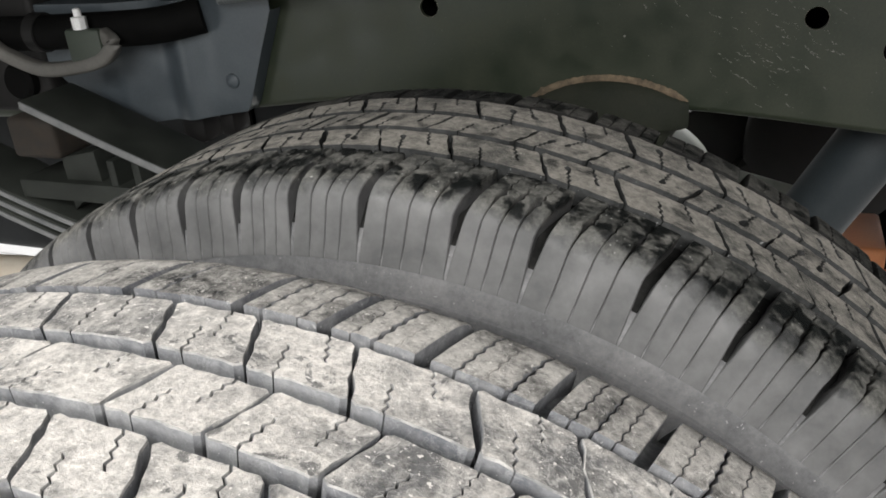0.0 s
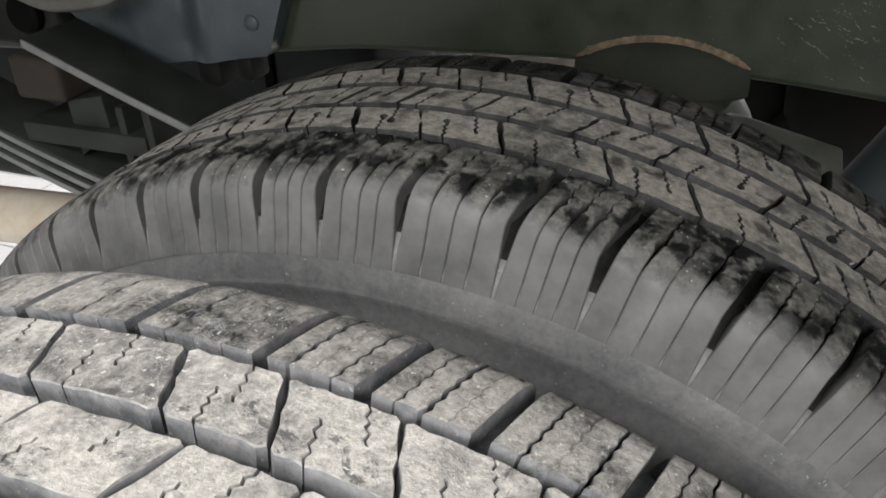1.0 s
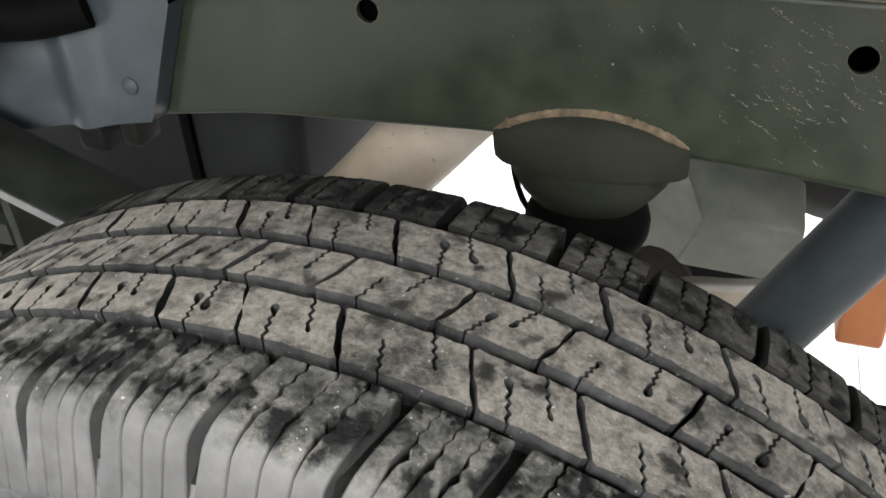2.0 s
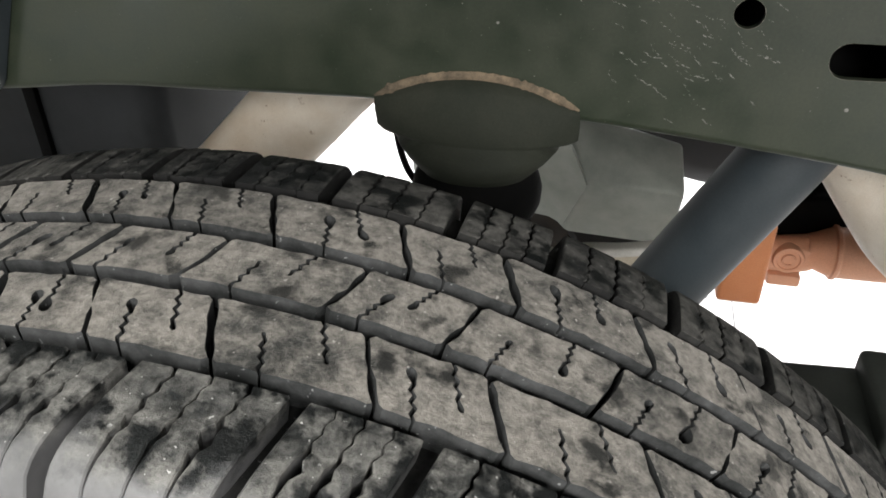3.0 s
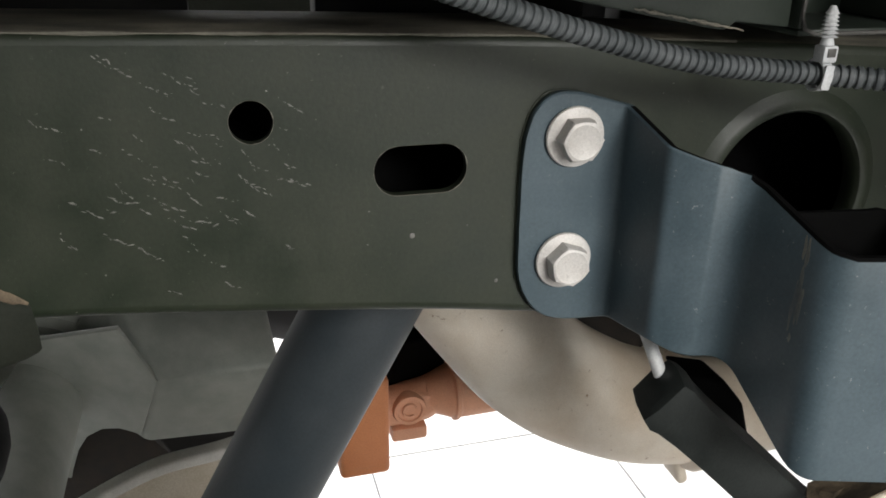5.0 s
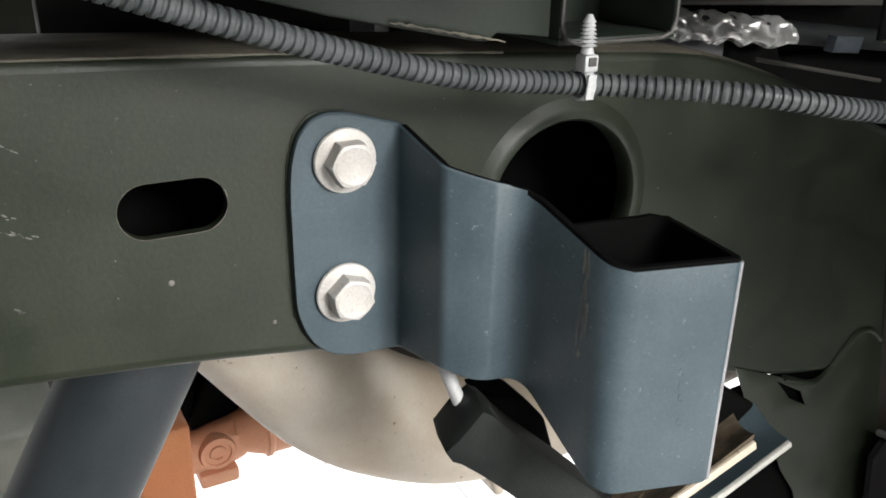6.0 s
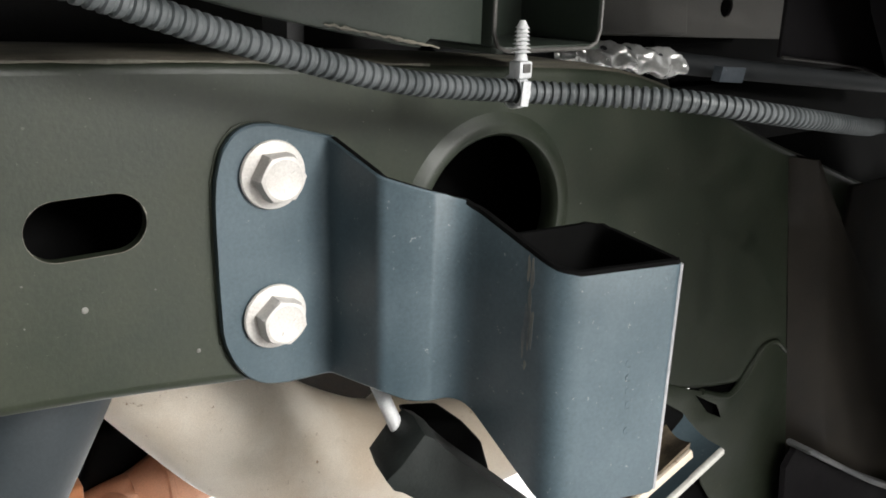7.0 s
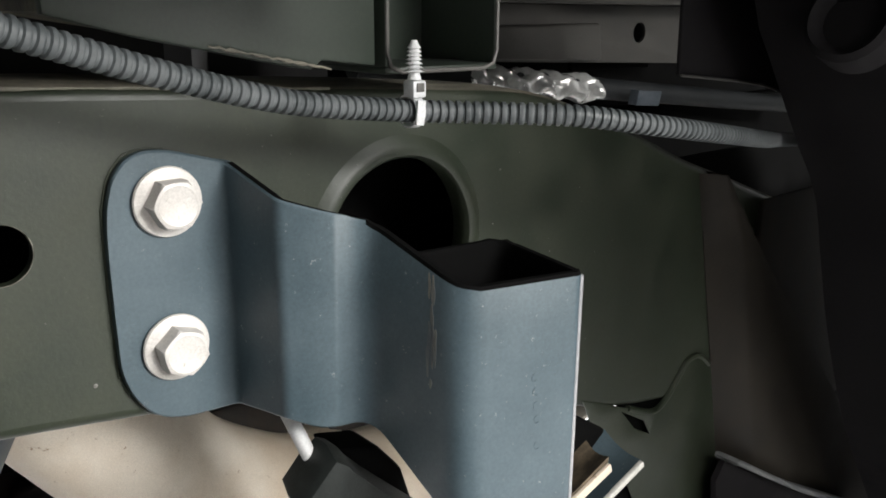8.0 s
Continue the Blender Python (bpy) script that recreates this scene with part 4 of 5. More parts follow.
part("housing", hull([(-0.1584, 0.475, -0.3708), (-0.0233, 0.475, -0.3739), (-0.200, 0.560, -0.296), (-0.0301, 0.555, -0.3375), (-0.1843, 0.530, -0.4894), (-0.0283, 0.530, -0.4960), (-0.2511, 0.600, -0.350), (-0.2655, 0.620, -0.4605),
                      (-0.19, 0.66, -0.40), (-0.03, 0.66, -0.41), (-0.26, 0.70, -0.42), (-0.03, 0.72, -0.49), (-0.20, 0.72, -0.48)], 0.006, 3), CASTING, axle, "smooth-edged grey casting", 24)
WALL_EDGE = [(-0.1860, -0.2960), (-0.1561, -0.3754), (-0.1880, -0.4747), (-0.2118, -0.4655), (-0.2322, -0.4689), (-0.2535, -0.4866), (-0.2694, -0.5157), (-0.2867, -0.5645), (-0.3033, -0.6300), (-0.370, -0.630), (-0.345, -0.3773), (-0.310, -0.3300)]
part("cast_wall", plate(WALL_EDGE, [], lambda u, v, w: (u, 0.474 - 0.3866 * (u + 0.1584) - 0.3793 * (v + 0.3708) + w, v), 0.012, 0.003), CASTING, axle, "grey cast wall with an arched opening")
part("carrier", moved(lathe([(0.02, -0.115), (0.10, -0.11), (0.135, -0.07), (0.145, 0.0), (0.135, 0.07), (0.10, 0.11), (0.02, 0.115)], 40), Matrix.Translation((-0.292, 0.64, -0.405)) @ pose(0, 0, 0, 90, 0, 0)), CASTING, axle)
RECESS = [(-0.300, -0.560), (-0.275, -0.455), (-0.245, -0.415), (-0.190, -0.405), (-0.030, -0.405), (-0.035, -0.490), (-0.120, -0.520), (-0.19, -0.56)]
# Flat dark brown plate stands in for the recess behind the arch.
part("web_recess", plate(RECESS[::-1], [], lambda u, v, w: (u, 0.530 - w, v), 0.006, 0.001), RUST_AND_SHADE, axle, "flat dark brown plate behind the arch")
RIM = [(-0.275, 0.357, -0.462), (-0.243, 0.357, -0.4405), (-0.195, 0.358, -0.417), (-0.152, 0.359, -0.402), (-0.100, 0.360, -0.396), (-0.050, 0.362, -0.387), (0.01, 0.365, -0.380)]
part("guard_lip", sweep(curve_points(RIM, 6), rounded(0.020, 0.013, 0.004)), GUARD_LIP, axle, "pale edge of the brake line guard")
part("guard", sweep(curve_points([(x, y + 0.008, z - 0.030) for x, y, z in RIM], 6), rounded(0.012, 0.056, 0.005)), TAN_PAN, axle, "tan stained guard plate")
part("grease_clump", hull([(-0.178, 0.50, -0.449), (-0.06, 0.50, -0.452), (-0.065, 0.49, -0.470), (-0.150, 0.48, -0.487), (-0.178, 0.53, -0.49), (-0.06, 0.54, -0.47)], 0.003), BLACK_PAINT, axle, "black wedge under the casting")
# Black discs added to stand in for the unidentified dark behind the axle.
chamber = thing("brake_chamber", "black discs added to fill the unidentified dark beyond the axle", "brake chamber", (0.062, 0.90, -0.37))
HUB_AT = Matrix.Translation((0.062, 0.90, -0.372)) @ pose(0, 0, 0, 90, 0, 0)
part("drum", moved(lathe([(0.07, -0.08), (0.165, -0.078), (0.180, -0.065), (0.184, -0.05), (0.184, 0.05), (0.178, 0.06), (0.14, 0.075), (0.05, 0.08)], 48), HUB_AT), BLACK_PAINT, chamber)
part("clamp_ring", moved(lathe([(0.183, -0.008), (0.188, -0.006), (0.188, 0.006), (0.183, 0.008)], 48, False), HUB_AT), BLACK_RUBBER, chamber)
part("spring_canister", moved(lathe([(0.04, -0.06), (0.080, -0.058), (0.090, -0.05), (0.090, 0.05), (0.080, 0.06), (0.04, 0.062)], 36), Matrix.Translation((-0.060, 0.90, -0.470)) @ pose(0, 0, 0, 90, 0, 0)), BLACK_PAINT, chamber)
part("spring_canister", moved(lathe([(0.04, -0.06), (0.085, -0.058), (0.098, -0.05), (0.098, 0.05), (0.085, 0.06), (0.04, 0.062)], 36), Matrix.Translation((-0.170, 0.95, -0.405)) @ pose(0, 0, 0, 90, 0, 0)), BLACK_PAINT, chamber)
part("hanger_strap", box((0.120, 0.86, -0.230), (0.150, 0.92, -0.050), 0.003), BLACK_PAINT, chamber)
for sy in (-0.115, 1.045):
    seat = box((-0.34, sy - 0.045, -0.372), (-0.205, sy + 0.045, -0.296), 0.005)
    part("spring_seat", seat, CASTING, axle)

shaft = thing("drive_shaft", "orange primed drive shaft with a universal joint", "drive shaft", (0.12, 0.44, -0.44))
part("flange_yoke", box((0.022, 0.345, -0.448), (0.076, 0.470, -0.330), 0.006, 3), ORANGE, shaft, "bright orange flange")
part("joint_cross", hull([(0.07, 0.43, -0.455), (0.07, 0.43, -0.418), (0.15, 0.425, -0.450), (0.165, 0.43, -0.400), (0.07, 0.46, -0.455), (0.07, 0.46, -0.41), (0.16, 0.47, -0.45), (0.165, 0.47, -0.402)], 0.012), SALMON, shaft)
# Black blocks added and shaped to fit the dark gap above the joint.
part("slip_boot", hull([(0.070, 0.470, -0.405), (0.075, 0.49, -0.34), (0.155, 0.50, -0.350), (0.172, 0.50, -0.355), (0.190, 0.50, -0.391), (0.109, 0.50, -0.450), (0.165, 0.54, -0.40), (0.10, 0.54, -0.34), (0.09, 0.54, -0.45)], 0.006), BLACK_RUBBER, shaft, "black block filling the dark gap above the joint")
part("boot_top", hull([(x, y, z) for x, z in ((0.112, -0.474), (0.134, -0.404), (0.180, -0.398), (0.216, -0.430), (0.216, -0.470)) for y in (0.545, 0.600)], 0.008), BLACK_RUBBER, shaft, "black block filling the dark gap above the joint")
cap = part("bearing_cap", moved(lathe([(0.0195, 0.0), (0.0205, 0.012), (0.019, 0.0155), (0.015, 0.0155), (0.014, 0.0135), (0.004, 0.0135)], 28), Matrix.Translation((0.1165, 0.440, -0.428)) @ pose(0, 0, 0, 90, 0, 0)), SALMON, shaft)
part("cap_clip", moved(sweep([Vector((0.008 * math.cos(radians(a)), 0.008 * math.sin(radians(a)), 0)) for a in range(20, 320, 15)], circle(0.0016, 8), up=(0, 0, 1)),
                       Matrix.Translation((0.1165, 0.4255, -0.428)) @ pose(0, 0, 0, 90, 0, 0)), SALMON, cap)
part("lower_cap", box((0.095, 0.425, -0.470), (0.138, 0.470, -0.452), 0.004), SALMON, shaft)
part("tube", along(Vector((0.14, 0.450, -0.424)), Vector((1.9, 0.46, -0.41)), [(0.022, 0.0), (0.025, 0.01), (0.033, 0.030), (0.0365, 0.032), (0.0365, 0.036), (0.034, 0.039), (0.034, 0.2), (0.034, 1.76)]), SALMON, shaft)

# differential and shaft: scaled away from a camera position to fit its view
BACK = Matrix.Translation((-0.10, -0.42, 0.155)) @ Matrix.Scale(1.085, 4) @ Matrix.Translation((0.10, 0.42, -0.155))
for piece in (*axle.children, *shaft.children_recursive):
    if piece.name.split(".")[0] not in ("axle_tube", "spring_seat", "housing", "cast_wall", "boot_top"):
        piece.data.transform(BACK)

# ---- leaf spring ----
spring = thing("leaf_spring", "black steel leaf spring pack with a helper spring on top", "leaf spring", (-0.272, -0.115, -0.33))


def leaf(points, width, thick):
    return sweep(curve_points(points, 8), rounded(width, thick, 0.003, 2))


def pack_z(x, drop):
    """Height of the main pack along the truck."""
    t = (x + 0.272)
    return -0.236 + (-0.22 * t * t if t > 0 else 0.287 * t * t) - drop


YS = -0.115
HELPER = [(-0.812, -0.0228), (-0.80, -0.027), (-0.70, -0.066), (-0.60, -0.102), (-0.50, -0.135), (-0.40, -0.163), (-0.272, -0.188), (-0.14, -0.193), (0.0, -0.187), (0.10, -0.181), (0.20, -0.175)]
part("helper_leaf", leaf([(x, YS, z - 0.006) for x, z in HELPER], 0.076, 0.012), LEAF_STEEL, spring, "worn helper leaf")
for k, (x0, x1) in enumerate(((-1.15, 0.75), (-1.05, 0.45), (-0.95, 0.30), (-0.80, 0.12))):
    pts = [(x0 + (x1 - x0) * j / 10, YS, 0) for j in range(11)]
    part("leaf", leaf([(x, y, pack_z(x, 0.0145 * k)) for x, y, z in pts], 0.076, 0.0118), LEAF_STEEL, spring)
part("spacer", box((-0.33, YS - 0.036, -0.234), (-0.215, YS + 0.036, -0.200), 0.003), LEAF_STEEL, spring)
# worn bright edges of the leaves
for k in range(3):
    edge = [(x, YS - 0.0385, pack_z(x, 0.0145 * k)) for x in [-1.1 + 0.06 * j for j in range(12)]]
    part("worn_edge", sweep(curve_points(edge, 4), rounded(0.002, 0.006, 0.0008, 2)), LEAF_EDGE, spring, "bare worn leaf edge")
part("worn_edge", sweep(curve_points([(x, YS - 0.0385, z - 0.005) for x, z in HELPER[:5]], 4), rounded(0.002, 0.008, 0.0008, 2)), LEAF_EDGE, spring)
clip = box((0.047, YS - 0.041, -0.215), (0.088, YS + 0.041, -0.169), 0.005, 3)
part("rebound_clip", clip, LEAF_STEEL, spring)
for x in (-0.325, -0.22):
    part("u_bolt", sweep(curve_points([(x, YS - 0.044, -0.46), (x, YS - 0.044, -0.20), (x, YS - 0.040, -0.182), (x, YS, -0.177), (x, YS + 0.040, -0.182), (x, YS + 0.044, -0.20), (x, YS + 0.044, -0.46)], 5), circle(0.0075, 12), up=(1, 0, 0)), LEAF_STEEL, spring)

slipper = thing("spring_slipper", "rusty brown slipper pad and grey plate under the helper leaf", "spring pad", (-0.80, -0.13, -0.10))
part("pad", box((-0.845, -0.150, -0.088), (-0.7805, -0.085, -0.043), 0.006, 3), RUST_AND_SHADE, slipper, "rusty brown rubbing pad")
part("side_plate", plate([(-0.790, -0.088), (-0.7432, -0.079), (-0.7412, -0.112), (-0.790, -0.150)], [], lambda u, v, w: (u, -0.140 + w, v), 0.030, 0.002), LEAF_STEEL, slipper)
for x in (-0.722, -0.690):
    part("stay", box((x, -0.148, -0.150), (x + 0.010, -0.090, -0.085), 0.002), LEAF_STEEL, slipper)
part("foot", box((-0.85, -0.150, -0.135), (-0.69, -0.085, -0.113), 0.003), LEAF_STEEL, slipper)

# ---- wiring loom, cable tie ----
LOOM = [(-0.62, -0.045, 0.058), (-0.44, -0.060, 0.074), (-0.314, -0.074, 0.0845), (-0.249, -0.080, 0.0925), (-0.184, -0.081, 0.1015), (-0.120, -0.082, 0.1085), (-0.060, -0.080, 0.1075), (-0.018, -0.076, 0.0985), (0.030, -0.068, 0.0830), (0.078, -0.0605, 0.0685),
        (0.129, -0.0575, 0.0560), (0.187, -0.0580, 0.0490), (0.2196, -0.0750, 0.0473), (0.2488, -0.1000, 0.0460), (0.2890, -0.1150, 0.0398), (0.3408, -0.1150, 0.0318), (0.4150, -0.1000, 0.0205), (0.480, -0.0750, 0.0115), (0.56, -0.05, 0.001)]
loom = thing("wiring_loom", "grey-black corrugated wiring conduit along the frame rail", "cable conduit", (0.1, -0.06, 0.06))
fine = curve_points(LOOM, 40)
length = [0.0]
for a, b in zip(fine, fine[1:]):
    length.append(length[-1] + (b - a).length)
pitch, pts, scales = 0.0040, [], []
j, s = 0, 0.0
while s < length[-1] - 0.001:
    while length[j + 1] < s:
        j += 1
    t = (s - length[j]) / (length[j + 1] - length[j])
    pts.append(fine[j].lerp(fine[j + 1], t))
    phase = (s / pitch) % 1.0
    scales.append((0.97, 1.0, 1.0, 1.0, 1.0, 0.97, 0.81, 0.81)[min(7, int(phase * 8 + 0.01))])
    s += pitch / 8
part("conduit", sweep(pts, circle(0.0050, 14), scale=scales), LOOM_PLASTIC, loom, "", 50)
part("inner_cable", sweep(curve_points(LOOM, 8), circle(0.0030, 8)), BLACK_RUBBER, loom, "black cables inside the conduit")



def cable_tie(at, lean):
    tie = thing("cable_tie", "white nylon push-mount cable tie round the conduit", "cable tie", at, "conduit ties")
    at = Vector(at)
    loop = [at + Vector((0, 0.0066 * math.cos(a), 0.0066 * math.sin(a))) for a in [2 * math.pi * k / 24 for k in range(25)]]
    part("strap", sweep(loop, rounded(0.0013, 0.0050, 0.0004, 1), up=(1, 0, 0)), NYLON, tie)
    lock = part("lock_head", moved(box((-0.0036, -0.0042, 0.0), (0.0036, 0.0030, 0.0072), 0.001), Matrix.Translation(at + Vector((-0.001, -0.0030, 0.0060)))), NYLON, tie)
    part("lock_slot", moved(box((-0.0020, -0.0048, 0.0025), (0.0020, -0.0040, 0.0062), 0.0003), Matrix.Translation(at + Vector((-0.001, -0.0030, 0.0060)))), GREY_STEEL, lock)
    part("tail", moved(box((-0.0022, -0.0006, -0.0105), (0.0022, 0.0006, 0.0), 0.0004), Matrix.Translation(at + Vector((0.0, -0.0069, 0.0050))) @ pose(0, 0, 0, 0, lean, 0)), NYLON, tie)
    ribs = [(r, 0.003 + 0.0016 * k + dz) for k in range(7) for r, dz in ((0.0022, 0.0), (0.0042 - 0.0002 * k, 0.0003), (0.0022, 0.0012))]
    part("plug", moved(lathe([(0.0030, 0.0)] + ribs + [(0.0012, 0.016)], 16), Matrix.Translation(at + Vector((-0.002, -0.0045, 0.0135)))), NYLON, tie, "ribbed push-in plug")
    return tie


cable_tie((0.1860, -0.0580, 0.0490), 6)
cable_tie((-0.4240, -0.0615, 0.0756), -12)

# ---- rubber-sleeved link beside the bracket ----
link = thing("rubber_sleeved_link", "black rubber sleeved link with a bare steel rod below the bracket", "link", (0.23, -0.05, -0.19))
LINE_A, LINE_B = Vector((0.1385, -0.0370, -0.1150)), Vector((0.2450, -0.0590, -0.2180))
line = [LINE_A.lerp(LINE_B, k) for k in (0.0, 0.012, 0.05, 0.09, 0.18, 0.28, 0.38, 0.5, 0.62, 0.75, 0.87, 1.0)]
fold = [(-0.0140, -0.0140), (-0.0043, -0.0155), (0.0134, -0.0140), (0.0150, 0.0020), (0.0134, 0.0124), (0.0021, 0.0148), (-0.0118, 0.0130), (-0.0138, 0.0011)]
part("sleeve", sweep(line, fold, scale=[0.78, 1.0, 1.10, 1.02, 0.97, 0.96, 0.97, 0.99, 0.98, 0.97, 0.98, 0.95], up=(0, 1, 0.2)), SLEEVE_RUBBER, link, "", 40)
part("rod", along(Vector((0.1375, -0.016, -0.082)), Vector((0.1460, -0.0350, -0.118)), [(0.0034, 0.0), (0.0036, 0.002), (0.0036, 0.042)], 14), NYLON, link, "pale bare rod")
# Black block added to darken the gap below the bracket's underside.
part("rubber_block", hull([(x, y, z) for x, z in ((0.1600, -0.1155), (0.1862, -0.1226), (0.2020, -0.1414), (0.2110, -0.1688), (0.1815, -0.1450)) for y in (-0.030, -0.006)], 0.003), BLACK_RUBBER, link, "black block filling the dark gap behind the sleeve")
part("end_block", hull([(x, y, z) for x, z in ((0.262, -0.122), (0.290, -0.1235), (0.318, -0.142), (0.304, -0.151), (0.2905, -0.160), (0.255, -0.175)) for y in (-0.075, -0.045)], 0.003), BLACK_RUBBER, link, "black rubber end block")
part("nut", moved(lathe([(0.010, 0.0), (0.010, 0.008), (0.006, 0.009)], 6), Matrix.Translation((0.226, -0.078, -0.176)) @ pose(0, 0, 0, 70, 0, 20)), RUST, link, "rust-flecked nut")

# ---- body floor above the rail ----
bed = thing("load_bed", "dark painted load bed floor with a galvanised side strip", "load bed", (0, 0.4, 0.2))
part("floor_panel", box((-1.7, -0.140, 0.175), (1.7, 1.07, 0.195), 0.002), BODY_GREEN, bed)

# Unseen panels added to block light from the rail, tread and axle.
for y0, y1 in ((-0.610, -0.130), (1.060, 1.540)):
    part("overhang", box((-1.7, y0, 0.330), (1.7, y1, 0.350), 0.002), BODY_GREEN, bed)
part("sill", box((-1.7, 1.0595, 0.1955), (1.7, 1.0695, 0.3295), 0.002), BODY_GREEN, bed)
part("sill", box((-1.7, -0.1395, 0.1955), (1.7, -0.1295, 0.3295), 0.002), BODY_GREEN, bed)


def strip_z(x):
    return 0.1215 - 0.0325 * (x + 0.12)


def strip_run(x0, x1):
    n = max(2, int((x1 - x0) / 0.03))
    return [Vector((x0 + (x1 - x0) * k / n, -0.117, strip_z(x0 + (x1 - x0) * k / n))) for k in range(n + 1)]


strip = part("side_strip", sweep(strip_run(-0.186, 0.150), rounded(0.006, 0.0200, 0.002)), GALV, bed, "blue-grey galvanised strip with pale patches")
# Same strip; its pale reflection is painted as a lighter material.
part("pale_strip", sweep(strip_run(-0.75, -0.187), rounded(0.0064, 0.0204, 0.002)), STRIP_SHEEN, bed, "same steel strip, its pale reflection painted on")
part("strip_hem", sweep([p + Vector((0, -0.0022, -0.0092)) for p in strip_run(-0.186, 0.150)], circle(0.0009, 8)), PALE_PANEL, bed, "bright lower hem of the strip")
for x, r, dz in ((-0.178, 0.0042, 0.004), (-0.0862, 0.0032, 0.004), (-0.060, 0.0018, 0.005), (0.014, 0.0020, 0.003)):
    z = strip_z(x) + dz
    part("plug", moved(lathe([(r, 0.0), (r, 0.0012), (r * 0.7, 0.0020), (r * 0.3, 0.0020)], 16), Matrix.Translation((x, -0.1198, z)) @ pose(0, 0, 0, 90, 0, 0)), BLACK_PAINT if x < -0.1 else NYLON if r > 0.004 else PALE_PANEL, strip, "push-in plug")
for x0, x1 in ((-0.1035, -0.092), (-0.0671, -0.0795)):
    part("brace_fold", sweep([Vector((x0, -0.1203, strip_z(x0) - 0.0085)), Vector((x1, -0.1203, strip_z(x1) + 0.0095))], circle(0.0004, 6), up=(0, 1, 0)), PALE_PANEL, bed)
part("support_rib", box((-0.75, -0.112, 0.134), (0.06, -0.104, 0.176), 0.002), BODY_GREEN, bed)

carrier = thing("control_box", "dark green painted open steel box above the conduit", "box", (0.2, -0.03, 0.065))
X0, X1, Z0 = 0.1800, 0.2470, 0.0648
part("back_panel", box((X0, 0.006, Z0), (X1, 0.009, 0.174), 0.001), BODY_GREEN, carrier)
part("base_panel", box((X0, -0.048, Z0 - 0.001), (X1, 0.0055, Z0 + 0.0018), 0.0008), BODY_GREEN, carrier)
for x in (X0, X1 - 0.0022):
    part("cheek", box((x, -0.048, Z0 + 0.002), (x + 0.0022, 0.0055, 0.174), 0.0008), BODY_GREEN, carrier)
rim = [(X0 + 0.0008, 0.173), (X0 + 0.0008, Z0 + 0.008), (X0 + 0.003, Z0 + 0.002), (X0 + 0.009, Z0 - 0.0002), (X1 - 0.009, Z0 - 0.0002), (X1 - 0.003, Z0 + 0.002), (X1 - 0.0008, Z0 + 0.008), (X1 - 0.0008, 0.173)]
part("rim", sweep([Vector((x, -0.0485, z)) for x, z in rim], circle(0.0010, 8), up=(0, 1, 0)), GREY_STEEL, carrier, "thin grey rim round the opening")
fold = [(0.045, 0.088), (0.075, 0.0805), (0.100, 0.0755), (0.138, 0.0680), (0.145, 0.0672), (0.150, 0.0705), (0.1765, 0.0675), (0.1765, 0.174), (0.045, 0.174)]
part("side_panel", plate(fold, [], lambda u, v, w: (u, -0.046 + w, v), 0.006, 0.0012), BODY_GREEN, carrier)
part("bottom_fold", plate([(0.05, -0.0395), (0.176, -0.0395), (0.176, 0.05), (0.05, 0.05)], [], lambda u, v, w: (u, v, lerp_table([(0.045, 0.090), (0.138, 0.0690), (0.18, 0.0688)], u) + w), 0.004), RAIL_DUST, carrier)

torn = [Vector((0.1000 + 0.0022 * k, -0.0475, 0.0772 - 0.000415 * k + 0.0007 * noise.noise(Vector((k * 0.8, 4, 1))))) for k in range(25)]
part("torn_edge", sweep(torn, rounded(0.003, 0.0030, 0.0008, 2), scale=[0.2 + 0.7 * abs(noise.noise(Vector((k * 0.37, 8, 2)))) for k in range(25)]), RAIL_DUST, carrier, "pale torn lower edge")

clip_box = thing("rear_clip_bracket", "small dark green steel bracket above the conduit", "bracket", (-0.43, -0.03, 0.09))
part("body", box((-0.462, -0.050, 0.0835), (-0.398, 0.030, 0.1745), 0.003), BODY_GREEN, clip_box)
part("rim", box((-0.464, -0.0525, 0.0825), (-0.396, -0.0490, 0.0875), 0.001), GREY_STEEL, clip_box)

# ---- things ahead of the bracket, above the rail ----
cross = thing("crossmember", "grey steel crossmember with a punched hole", "crossmember", (0.6, 0.21, 0.07))
part("plate", plate([(0.36, 0.0520), (0.84, 0.0350), (0.84, 0.098), (0.36, 0.098)], [ring_at((0.7211, 0.0707), 0.0105, 20)], lambda u, v, w: (u, 0.210 + w, v), 0.004, 0.001), CROSS_STEEL, cross)
part("end_cap", hull([(x, y, z) for x, z in ((0.36, 0.0530), (0.640, 0.0450), (0.634, 0.0810), (0.36, 0.0770)) for y in (0.194, 0.209)], 0.003), CROSS_STEEL, cross)
# near-black sheet that darkens the view through the punched hole
part("dark_back", box((0.66, 0.250, 0.03), (0.80, 0.256, 0.12), 0.001), INSIDE_SHADE, cross)
part("upper_lip", box((0.36, 0.150, 0.0985), (0.84, 0.214, 0.1040), 0.002), CROSS_STEEL, cross)
part("tab", plate([(0.500, -0.030), (0.608, -0.030), (0.6055, 0.0235), (0.500, 0.0275)], [], lambda u, v, w: (u, 0.246 + w, v), 0.004, 0.001), PALE_PANEL, cross, "plain grey lower tab")
part("rubber_buffer", moved(lathe([(0.02, 0.0), (0.046, 0.002), (0.053, 0.008), (0.053, 0.024), (0.046, 0.030), (0.02, 0.031)], 36), Matrix.Translation((0.656, 0.282, -0.038)) @ pose(0, 0, 0, 90, 0, 0)), BLACK_RUBBER, cross, "round black rubber buffer")
